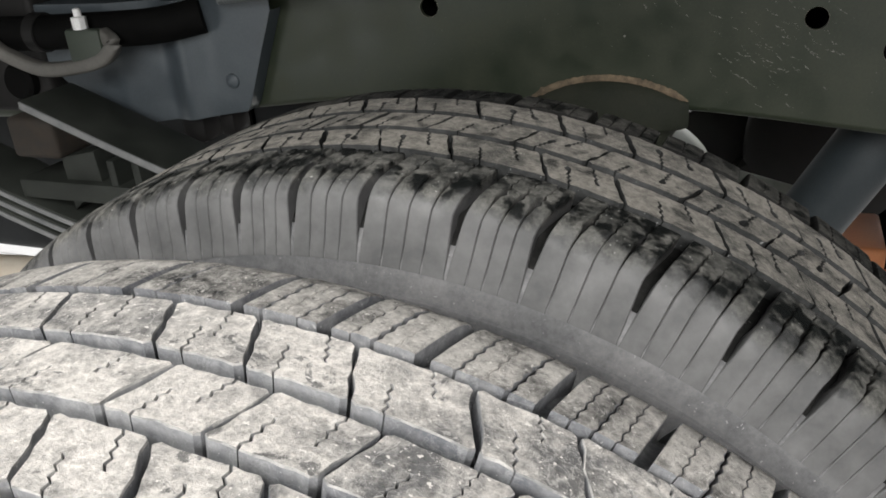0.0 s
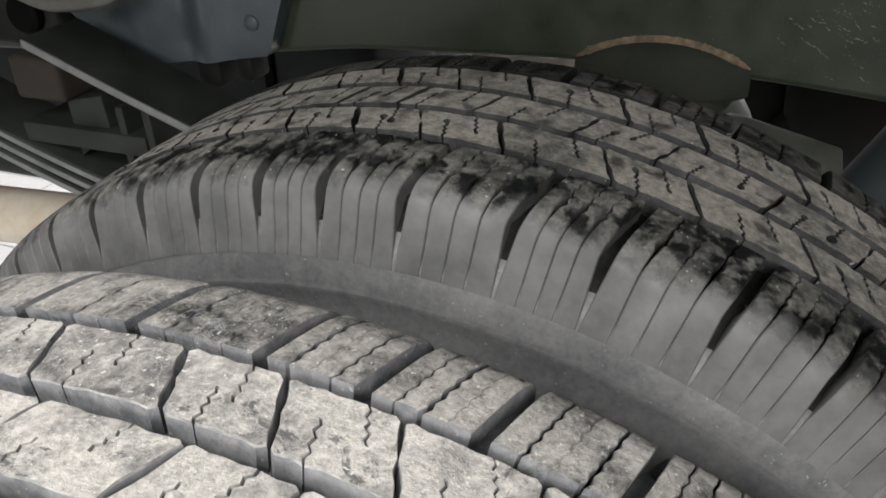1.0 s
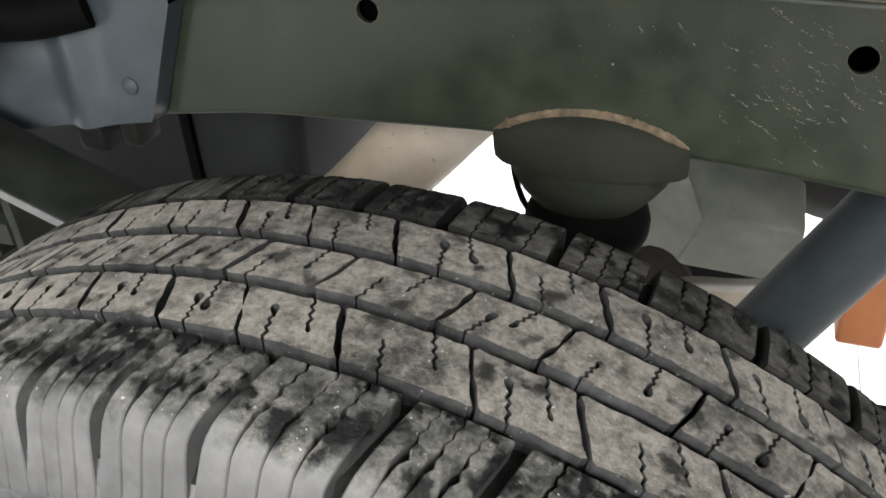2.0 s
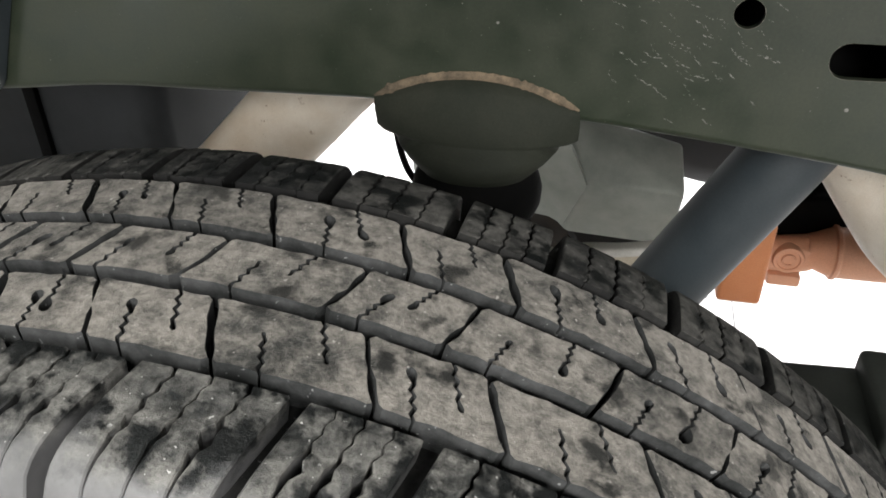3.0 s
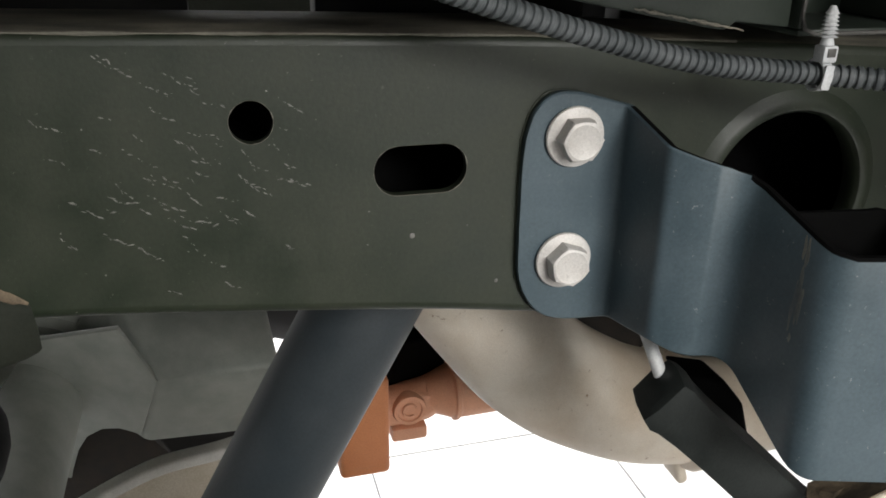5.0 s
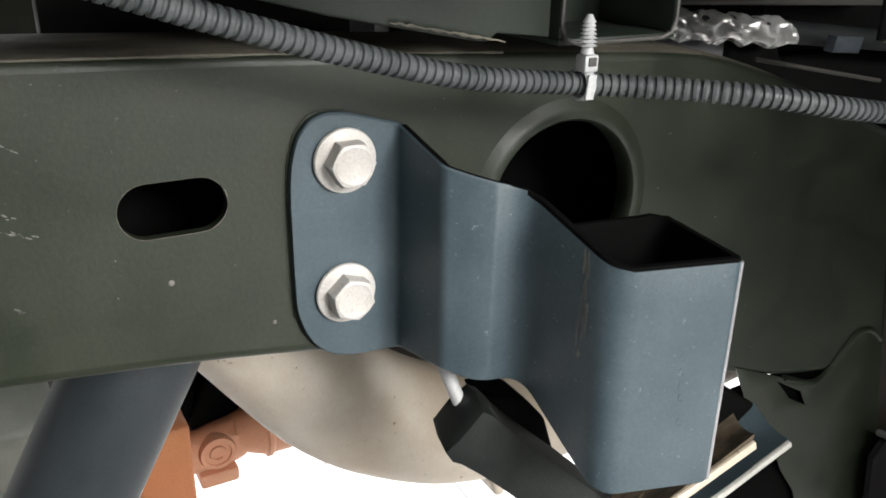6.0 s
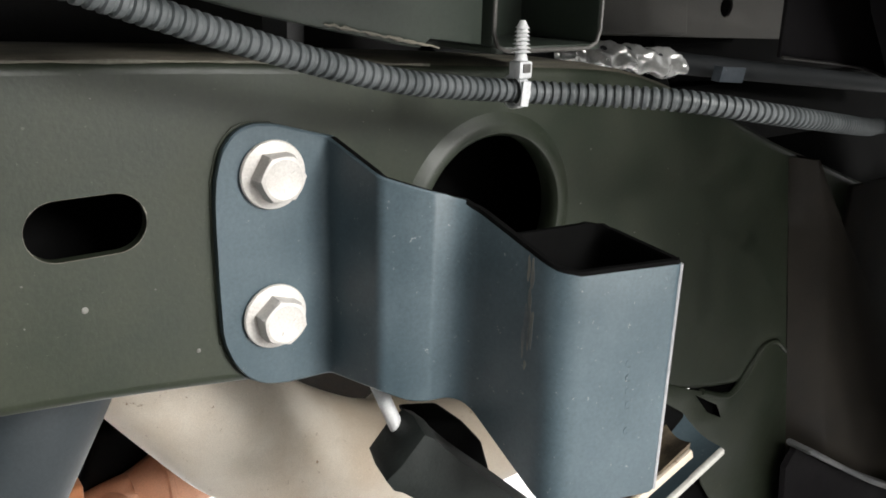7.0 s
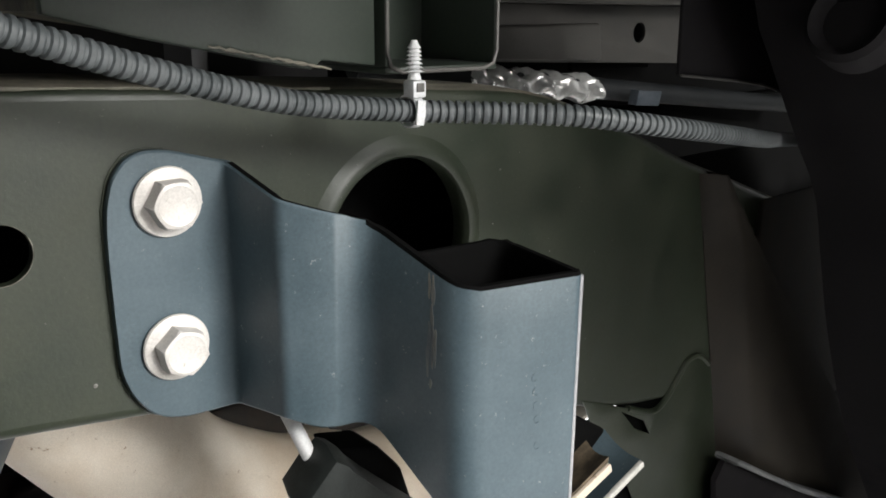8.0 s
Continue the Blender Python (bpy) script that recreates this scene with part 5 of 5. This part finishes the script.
part("stay_rod", along(Vector((0.600, 0.200, -0.0045)), Vector((0.800, 0.200, -0.0400)), [(0.0018, 0.0), (0.0022, 0.002), (0.0022, 0.20)], 10), CROSS_STEEL, cross, "thin steel stay")
part("bright_clip", sweep([Vector((0.706, 0.206, 0.0045)), Vector((0.708, 0.198, 0.0035)), Vector((0.748, 0.197, 0.0005)), Vector((0.752, 0.206, -0.001))], rounded(0.016, 0.002, 0.0006), up=(0, 1, 0.1)), GALV, cross, "bright bent clip")
shield = thing("heat_shield", "crumpled silver foil heat shield over a pipe", "heat shield", (0.58, 0.23, 0.015))
bm = bmesh.new()
nu, nv = 47, 22
grid = []
for i in range(nu):
    row = []
    for k in range(nv):
        a = radians(-110 + 220 * k / (nv - 1))
        r = 0.0135 + 0.0026 * math.sin(i * 0.62 + k * 0.45) + 0.0040 * noise.noise(Vector((i * 0.30, k * 0.30, 3.1))) + 0.0005 * noise.noise(Vector((i * 0.9, k * 0.9, 5.0)))
        row.append(bm.verts.new((0.482 + 0.0041 * i, 0.228 - r * math.cos(a), 0.0320 + r * math.sin(a) - 0.00042 * i)))
    grid.append(row)
for i in range(nu - 1):
    for k in range(nv - 1):
        bm.faces.new((grid[i][k], grid[i][k + 1], grid[i + 1][k + 1], grid[i + 1][k]))
part("foil", bm, FOIL, shield, "", 24)
part("pipe", along(Vector((0.36, 0.230, 0.046)), Vector((1.15, 0.230, -0.036)), [(0.010, 0.0), (0.0115, 0.004), (0.0115, 0.79)], 24), TANK_PLASTIC, shield, "dull dark pipe")

hanger = thing("spring_hanger", "dark brown painted steel spring hanger welded to the rail", "hanger", (0.6, -0.03, -0.4))


def hanger_left(z):
    return lerp_table([(-0.50, 0.638), (-0.27, 0.5791), (-0.1882, 0.5579), (-0.0992, 0.5343), (-0.0261, 0.5151)], z)


def hanger_right(z):
    return lerp_table([(-0.50, 0.998), (-0.3071, 0.807), (-0.2175, 0.714), (-0.1115, 0.606), (-0.0346, 0.5335), (-0.0261, 0.527)], z)


bm = bmesh.new()
rows = []
for k in range(25):
    z = -0.0261 - 0.474 * k / 24
    a, b = hanger_left(z), hanger_right(z)
    bend = min(0.040, (b - a) * 0.7)
    rows.append([bm.verts.new((x, y, z)) for x, y in ((a, 0.004), (a, -0.001), (a + bend * 0.5, -0.007), (a + bend * 0.85, -0.015), (a + bend, -0.018), (max(b, a + bend + 0.002), -0.018), (max(b, a + bend + 0.002), 0.06))])
for a, b in zip(rows, rows[1:]):
    for k in range(6):
        bm.faces.new((a[k], a[k + 1], b[k + 1], b[k]))
part("side_plate", bm, HANGER_PAINT, hanger, "dark brown folded side plate", 60)
GUSSET = [(0.388, -0.174), (0.4108, -0.1835), (0.4443, -0.1985), (0.4642, -0.2075), (0.4892, -0.2105), (0.5051, -0.1983), (0.5237, -0.1812), (0.545, -0.184), (0.5590, -0.195), (0.580, -0.275), (0.638, -0.50), (0.56, -0.50), (0.4826, -0.3142), (0.4616, -0.2871), (0.4303, -0.228), (0.4038, -0.2043)]
WEDGE = [(0.4360, -0.1985), (0.4669, -0.2165), (0.4758, -0.2309), (0.4549, -0.2192)]
part("gusset", plate(GUSSET[::-1], [WEDGE], lambda u, v, w: (u, -0.0004 - w, v), 0.0012, 0.0004), FRAME_PAINT, hanger, "dark green-grey gusset plate with a wedge hole")
# black sheets added behind hanger and gusset to close gaps in view
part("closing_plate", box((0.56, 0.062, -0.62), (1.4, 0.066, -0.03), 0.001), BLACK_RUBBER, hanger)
part("gusset_back", box((0.40, 0.006, -0.50), (0.64, 0.010, -0.20), 0.001), INSIDE_SHADE, hanger)
part("weld_bead", sweep(curve_points([(0.4443, -0.0008, -0.1985), (0.4642, -0.0008, -0.2075), (0.480, -0.0008, -0.2125), (0.4892, -0.0008, -0.2105), (0.498, -0.0008, -0.2050), (0.5051, -0.0008, -0.1983), (0.514, -0.0008, -0.189), (0.5237, -0.0008, -0.1812), (0.540, -0.0008, -0.182), (0.556, -0.0008, -0.194)], 6), circle(0.0026, 8)), FRAME_PAINT, hanger)
part("eye_lip", sweep(curve_points([(0.550, -0.03, -0.269), (0.557, -0.03, -0.2719), (0.6211, -0.03, -0.3115), (0.690, -0.03, -0.3525), (0.7704, -0.03, -0.3964), (0.86, -0.03, -0.446)], 6), rounded(0.022, 0.005, 0.002, 2)), LEAF_EDGE, hanger, "pale lip over the spring eye")
# Black plate paints the shaded hollow below the lip.
part("eye_cover", plate([(0.545, -0.290), (0.557, -0.2765), (0.6211, -0.316), (0.690, -0.357), (0.7704, -0.401), (0.86, -0.451), (0.80, -0.60), (0.60, -0.60)], [], lambda u, v, w: (u, -0.020 - w, v), 0.005), LINER_PLASTIC, hanger, "black plate painting the shaded hollow below the lip")
# Dark brown plate laid over the rail to paint its shaded far end.
part("outrigger", box((0.610, -0.0060, -0.30), (0.95, -0.0008, -0.060), 0.002), RUST_AND_SHADE, hanger, "dark brown plate painting shade on the rail's far end")
part("spring_eye", moved(lathe([(0.02, -0.04), (0.06, -0.04), (0.062, 0.0), (0.06, 0.04), (0.02, 0.04)], 32), Matrix.Translation((0.70, -0.07, -0.49)) @ pose(0, 0, 0, 90, 0, 0)), BLACK_RUBBER, hanger)

liner = thing("wheelhouse_liner", "black plastic wheelhouse liner ahead of the wheel", "liner", (0.5, -0.5, -0.2))
EDGE = [(0.372, 0.174), (0.388, 0.0940), (0.4137, 0.0634), (0.4598, 0.0118), (0.4900, -0.0208), (0.515, -0.075), (0.545, -0.138), (0.595, -0.22), (0.655, -0.296), (0.74, -0.40), (0.86, -0.56)]
bm = bmesh.new()
rows = []
for k in range(41):
    z = 0.174 - 0.734 * k / 40
    x = smooth_table(sorted((-q, p) for p, q in EDGE), -z)
    # the first vertex forms a hidden return that blocks light behind the sheet
    row = [bm.verts.new((x + 0.25, -0.055, z)), bm.verts.new((x + 0.012, -0.096, z))]
    for j in range(13):
        y = -0.100 - 0.52 * (j / 12) ** 1.4
        row.append(bm.verts.new((x + 0.02 * (j / 12) + 0.0015 * noise.noise(Vector((y * 9, z * 9, 1.7))), y, z)))
    rows.append(row)
for a, b in zip(rows, rows[1:]):
    for j in range(14):
        bm.faces.new((a[j], a[j + 1], b[j + 1], b[j]))
bmesh.ops.solidify(bm, geom=bm.faces[:], thickness=0.004)
sheet = part("sheet", bm, LINER_PLASTIC, liner, "", 60)
# Unseen panel added only to shade the hanger and rail end.
part("skirt", box((0.98, -0.640, -0.62), (1.70, -0.625, 0.174), 0.002), LINER_PLASTIC, liner)
part("boss", moved(lathe([(0.022, -0.012), (0.022, 0.006), (0.019, 0.009), (0.016, 0.006), (0.014, 0.002), (0.006, 0.002)], 32), Matrix.Translation((0.390, -0.152, 0.086)) @ pose(0, 0, 0, 0, -70, 0)), LINER_PLASTIC, sheet, "round moulded boss")
battery = thing("splash_flap", "black plastic splash flap hanging ahead of the conduit", "flap", (0.46, -0.03, 0.05))
part("flap", plate([(0.4000, 0.0545), (0.4632, 0.0485), (0.5000, 0.0440), (0.5305, 0.0370), (0.62, 0.0300), (0.62, 0.174), (0.3960, 0.174)], [], lambda u, v, w: (u, -0.050 + w, v), 0.003, 0.0008), LINER_PLASTIC, battery)
part("lower_rim", sweep([Vector((0.401, -0.0505, 0.0545)), Vector((0.4632, -0.0505, 0.0485)), Vector((0.50, -0.0505, 0.0440)), Vector((0.5305, -0.0505, 0.0370))], circle(0.0009, 8)), GREY_STEEL, battery, "worn grey lower rim")

shackle = thing("clamp_band", "two stacked bent steel strap ends with brown rust below the bracket", "clamp", (0.27, -0.09, -0.16))


def trough(front, back, thick, dip):
    """A hollow curved plate between a front and a back edge, each given by its two ends; dip: how far it sags between them."""
    bm = bmesh.new()
    rows = []
    n, m = 9, 7
    for i in range(n):
        u = i / (n - 1)
        a, b = Vector(front[0]).lerp(Vector(front[1]), u), Vector(back[0]).lerp(Vector(back[1]), u)
        rise = 0.004 * u * u
        top = [a.lerp(b, k / (m - 1)) + Vector((0, 0, rise - dip * math.sin(math.pi * k / (m - 1)))) for k in range(m)]
        rows.append([bm.verts.new(p) for p in top] + [bm.verts.new(p - Vector((0, 0, thick))) for p in reversed(top)])
    for p, q in zip(rows, rows[1:]):
        for k in range(2 * m):
            bm.faces.new((p[k], p[(k + 1) % (2 * m)], q[(k + 1) % (2 * m)], q[k]))
    bm.faces.new(rows[0][::-1])
    bm.faces.new(rows[-1])
    bmesh.ops.bevel(bm, geom=[e for e in bm.edges if e.calc_face_angle(0) > 1.0], offset=0.0006, segments=1, affect="EDGES")
    return bm


part("outer_strap", trough(((0.2190, -0.100, -0.1780), (0.3140, -0.1015, -0.1520)), ((0.2350, -0.062, -0.1800), (0.3270, -0.066, -0.1520)), 0.0042, 0.003), BRACKET_PAINT, shackle, "blue-grey outer strap end", 40)
part("outer_edge", sweep([Vector((0.2190, -0.1006, -0.1800)), Vector((0.2670, -0.1014, -0.1665)), Vector((0.3140, -0.1021, -0.1500))], rounded(0.0030, 0.0040, 0.0008, 2)), GUARD_LIP, shackle, "bare pale edge of the strap")
part("inner_strap", trough(((0.1950, -0.100, -0.1660), (0.2860, -0.100, -0.1400)), ((0.2200, -0.068, -0.1700), (0.3010, -0.070, -0.1440)), 0.0045, 0.004), RUST, shackle, "rusty brown inner strap end", 40)
part("inner_edge", sweep([Vector((0.1950, -0.1006, -0.1685)), Vector((0.2410, -0.1008, -0.1560)), Vector((0.2860, -0.1010, -0.1420))], rounded(0.0026, 0.0055, 0.0008, 2)), EXHAUST, shackle, "tan stained edge of the strap")

# ---- behind the wheel ----
mount = thing("spring_mount", "blue-grey painted steel spring mount on the frame rail", "bracket", (-0.7, -0.02, -0.08))
FACE = [(-0.572, 0.050), (-0.598, -0.010), (-0.621, -0.0655), (-0.665, -0.0720), (-0.705, -0.0765), (-0.770, -0.0815), (-0.825, -0.0560), (-0.865, -0.0200), (-0.88, 0.050)]


def ridge(u):
    return 0.012 * math.exp(-((u + 0.690) / 0.018) ** 2) + (0.02 if u < -0.72 else 0.0) * min(1.0, (-0.72 - u) / 0.05)


bm = bmesh.new()
cols = [-0.575 - 0.0061 * k for k in range(50)]
rows = []
for u in cols:
    lo = lerp_table(sorted([(p[0], p[1]) for p in FACE[1:8]]), u)
    if u > -0.621:
        lo = lerp_table([(-0.621, -0.0655), (-0.598, -0.010), (-0.572, 0.050)], u)
    rows.append([bm.verts.new((u, -0.024 - ridge(u), lo + (0.056 - lo) * k / 6)) for k in range(7)] + [bm.verts.new((u, -0.002, 0.056))])
    rows[-1].insert(0, bm.verts.new((u, -0.002, lo)))
for a, b in zip(rows, rows[1:]):
    for k in range(len(a) - 1):
        bm.faces.new((a[k], a[k + 1], b[k + 1], b[k]))
face = part("face", bm, MOUNT_PAINT, mount, "", 50)
part("rivet", moved(lathe([(0.0085, 0.0), (0.008, 0.002), (0.0045, 0.004), (0.002, 0.0042)], 20), Matrix.Translation((-0.636, -0.024, -0.032)) @ pose(0, 0, 0, 90, 0, 0)), MOUNT_PAINT, face)
part("lower_tab", box((-0.722, -0.020, -0.108), (-0.690, 0.02, -0.074), 0.005), BLACK_PAINT, mount, "black clip tab")
part("lower_tab", box((-0.672, -0.015, -0.100), (-0.652, 0.02, -0.070), 0.005), BLACK_PAINT, mount)

yoke = thing("hose_hanger", "pale grey curved hose hanger with a white bolt", "hanger", (-0.80, -0.09, 0.0))
part("arm", sweep(curve_points([(-0.915, -0.085, 0.040), (-0.8845, -0.10, 0.0215), (-0.8606, -0.10, 0.0086), (-0.8223, -0.10, -0.0026), (-0.777, -0.10, -0.0002), (-0.7379, -0.10, 0.0084), (-0.7189, -0.10, 0.0238), (-0.7335, -0.095, 0.0335)], 6), rounded(0.014, 0.015, 0.004)), GREY_STEEL, yoke)
part("bolt", moved(lathe([(0.0075, 0.0), (0.0075, 0.012), (0.004, 0.013), (0.004, 0.020), (0.002, 0.021)], 8), Matrix.Translation((-0.756, -0.10, 0.040))), NYLON, yoke, "white bolt")
part("clip_tab", box((-0.775, -0.106, 0.004), (-0.730, -0.094, 0.040), 0.003), BODY_GREEN, yoke)

air_hose = thing("air_hose", "thick black rubber air hose along the frame rail", "hose", (-0.9, -0.07, 0.03))
part("tube", sweep(curve_points([(-1.5, -0.075, 0.040), (-1.1, -0.075, 0.034), (-0.90, -0.075, 0.030), (-0.78, -0.068, 0.032), (-0.70, -0.055, 0.034), (-0.655, -0.030, 0.040)], 6), circle(0.019, 20)), BLACK_RUBBER, air_hose)
part("end_cuff", moved(lathe([(0.0195, -0.008), (0.0215, -0.007), (0.0215, 0.007), (0.0195, 0.008)], 24, False), Matrix.Translation((-0.84, -0.073, 0.031)) @ pose(0, 0, 0, 0, 90, 0)), BLACK_PAINT, air_hose)
# Black block added over the rail, where the left end looks dark.
valve = thing("valve_block", "black block added to darken the rail's left end", "valve", (-1.0, -0.03, 0.0))
part("body", box((-1.35, -0.050, -0.070), (-0.872, -0.008, 0.074), 0.008, 3), BLACK_PAINT, valve)
part("cap", moved(lathe([(0.022, 0.0), (0.022, 0.010), (0.018, 0.014), (0.006, 0.014)], 24), Matrix.Translation((-0.91, -0.050, -0.030)) @ pose(0, 0, 0, 90, 0, 0)), BLACK_RUBBER, valve)

tank = thing("fuel_tank", "black plastic fuel tank with a strap seam between the rails", "fuel tank", (-0.95, 0.5, -0.4))
part("shell", box((-1.6, 0.27, -0.46), (-0.665, 0.80, 0.0), 0.03, 3), TANK_PLASTIC, tank)
part("strap", box((-0.838, 0.262, -0.462), (-0.822, 0.272, 0.0), 0.001), BLACK_RUBBER, tank)
part("seam", box((-1.6, 0.264, -0.145), (-0.675, 0.272, -0.138), 0.001), BLACK_PAINT, tank)

# ---- dirt on the rail: scuffed spots ----
rng = random.Random(11)


chips = bmesh.new()


def dab(x, z, long, wide, tilt):
    """One thin chip of bare primer on the rail's face."""
    n = 5
    up, down = [], []
    for k in range(n):
        t = k / (n - 1) - 0.5
        bulge = wide * (1 - 4 * t * t) ** 0.6 if abs(t) < 0.5 else 0.0
        px, pz = x + math.cos(tilt) * long * t, z + math.sin(tilt) * long * t
        a, b = rng.uniform(0.2, 1.3) * bulge + 0.00004, rng.uniform(0.2, 1.3) * bulge + 0.00004
        up.append((px - math.sin(tilt) * a, pz + math.cos(tilt) * a))
        down.append((px + math.sin(tilt) * b, pz - math.cos(tilt) * b))
    loop = down + up[::-1]
    front = [chips.verts.new((u, -0.00035, v)) for u, v in loop]
    back = [chips.verts.new((u, -0.0001, v)) for u, v in loop]
    chips.faces.new(front)
    for k in range(len(loop)):
        m = (k + 1) % len(loop)
        chips.faces.new((front[k], back[k], back[m], front[m]))


def clear_of_holes(x, z):
    return math.hypot(x - BIG_HOLE[0], z - BIG_HOLE[1]) > 0.062 and not 0.055 < x < 0.13 and math.hypot(x - SLOT[0], z) > 0.03 and math.hypot(x - HOLE_B[0], z - HOLE_B[1]) > 0.0125


for k in range(75):
    x, z = rng.choice((rng.gauss(-0.105, 0.044), rng.gauss(-0.085, 0.024))), rng.gauss(0.012, 0.026)
    tilt = radians(rng.gauss(-38, 9) + (x + 0.1) * 110)
    for m in range(rng.choice((2, 3, 4, 5, 6))):
        size = rng.uniform(0.15, 1.0) ** 1.5
        if -0.2 < x < -0.03 and -0.052 < z < 0.058 and clear_of_holes(x, z):
            dab(x + rng.gauss(0, 0.0004), z + rng.gauss(0, 0.0004), 0.0034 * size, 0.00042 * size, tilt + rng.gauss(0, 0.28))
        step = rng.uniform(0.0017, 0.0032)
        x, z = x + math.cos(tilt) * step, z + math.sin(tilt) * step
        tilt += radians(rng.uniform(0, 7))
for k in range(60):
    x = rng.uniform(-0.36, 0.45)
    z = rng.uniform(smooth_table(RAIL_LOW, x) + 0.012, smooth_table(RAIL_TOP, x) - 0.012)
    if clear_of_holes(x, z):
        dab(x, z, rng.uniform(0.0004, 0.0011), rng.uniform(0.0002, 0.0004), rng.uniform(-1, 1))
tagged(part("scuffing", chips, SCUFF, rail_web, "small pale chips in the paint"), kind="stuff")

for x, z, r in ((0.018, -0.033, 0.0014), (0.062, -0.062, 0.0010), (0.30, 0.002, 0.0007), (-0.215, 0.012, 0.0011), (0.33, -0.075, 0.0006)):
    part("dirt_spot", moved(lathe([(r, 0.0), (r * 0.95, 0.0002), (r * 0.4, 0.0003)], 14), Matrix.Translation((x, -0.0001, z)) @ pose(0, 0, 0, 90, 0, 0)), SCUFF, rail_web, "dried dirt spot")

# ---- floor tiles ----
TX, TY = 0.4535, 0.3485
tile_mesh = finish("tile", box((0.0018, 0.0018, -0.004), (TX - 0.0018, TY - 0.0018, 0.0), 0.0008, 1), TILE, floor)
tile_data = tile_mesh.data
tile_mesh.location = (0.150, 0.899 - 3 * TY, FLOOR_Z)
tile_mesh.matrix_parent_inverse = Matrix.Identity(4)
near, far = [], []
for i in range(-9, 9):
    for k in range(-14, 11):
        if i == 0 and k == -3:
            continue
        at = (0.150 + i * TX, 0.899 + k * TY, FLOOR_Z)
        if at[0] < -3.5 or at[0] + TX > 3.5 or at[1] < -3.5 or at[1] + TY > 4.0:
            continue
        (near if -1.9 < at[0] < 1.9 and -0.8 < at[1] < 3.0 else far).append(at)
for at in near:
    ob = new("tile", tile_data)
    ob.parent = floor
    ob.location = at
bm = bmesh.new()
for at in far:
    x, y, z = at
    v = [bm.verts.new(p) for p in ((x + 0.0015, y + 0.0015, z), (x + TX - 0.0015, y + 0.0015, z), (x + TX - 0.0015, y + TY - 0.0015, z), (x + 0.0015, y + TY - 0.0015, z))]
    bm.faces.new(v)
tagged(part("far_tiles", bm, TILE, floor), kind="stuff")

# ---- black blocks added beyond the rail to close gaps ----
under = thing("underbody_pan", "black blocks added beyond the rail to close bright gaps", "underbody", (0.9, 0.4, 0.1))
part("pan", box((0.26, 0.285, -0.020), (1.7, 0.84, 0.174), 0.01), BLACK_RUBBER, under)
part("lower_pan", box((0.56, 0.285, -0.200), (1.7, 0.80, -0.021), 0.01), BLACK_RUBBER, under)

# ---- black strips added to darken the view above the rail ----
channel = thing("harness_channel", "black strips added behind the rail, gaps left for bright slivers", "channel", (-0.3, 0.13, 0.05))
for x0, x1, z0 in ((-1.6, -0.392, 0.035), (-0.386, -0.342, 0.0), (-0.330, -0.303, 0.0), (-0.2935, -0.283, 0.0), (-0.252, -0.077, 0.0), (-0.009, 0.155, 0.030), (0.180, 0.262, 0.030)):
    part("cover", box((x0, 0.118, 0.045 + z0 * 0), (x1, 0.140, 0.174), 0.0015), BLACK_PAINT, channel)
part("lower_lip", box((-1.6, 0.116, 0.040), (0.262, 0.142, 0.0445), 0.001), BLACK_PAINT, channel)
for x, z in ((-0.366, 0.0735), (-0.268, 0.0725)):
    part("torn_flap", moved(box((-0.024, -0.001, 0.0), (0.024, 0.001, 0.010), 0.0005), Matrix.Translation((x, 0.112, z)) @ pose(0, 0, 0, 0, 14, 0)), PALE_PANEL, channel, "small pale slanted plate")
# Black and brown blocks added to fill the gap behind the exhaust.
part("step_pan", box((0.235, 0.300, -0.262), (0.558, 0.80, -0.022), 0.008), BLACK_PAINT, under)
part("rusty_hoop", box((0.205, 0.292, -0.335), (0.44, 0.299, -0.250), 0.003), RUST_AND_SHADE, under, "brown plate filling the gap behind the exhaust")
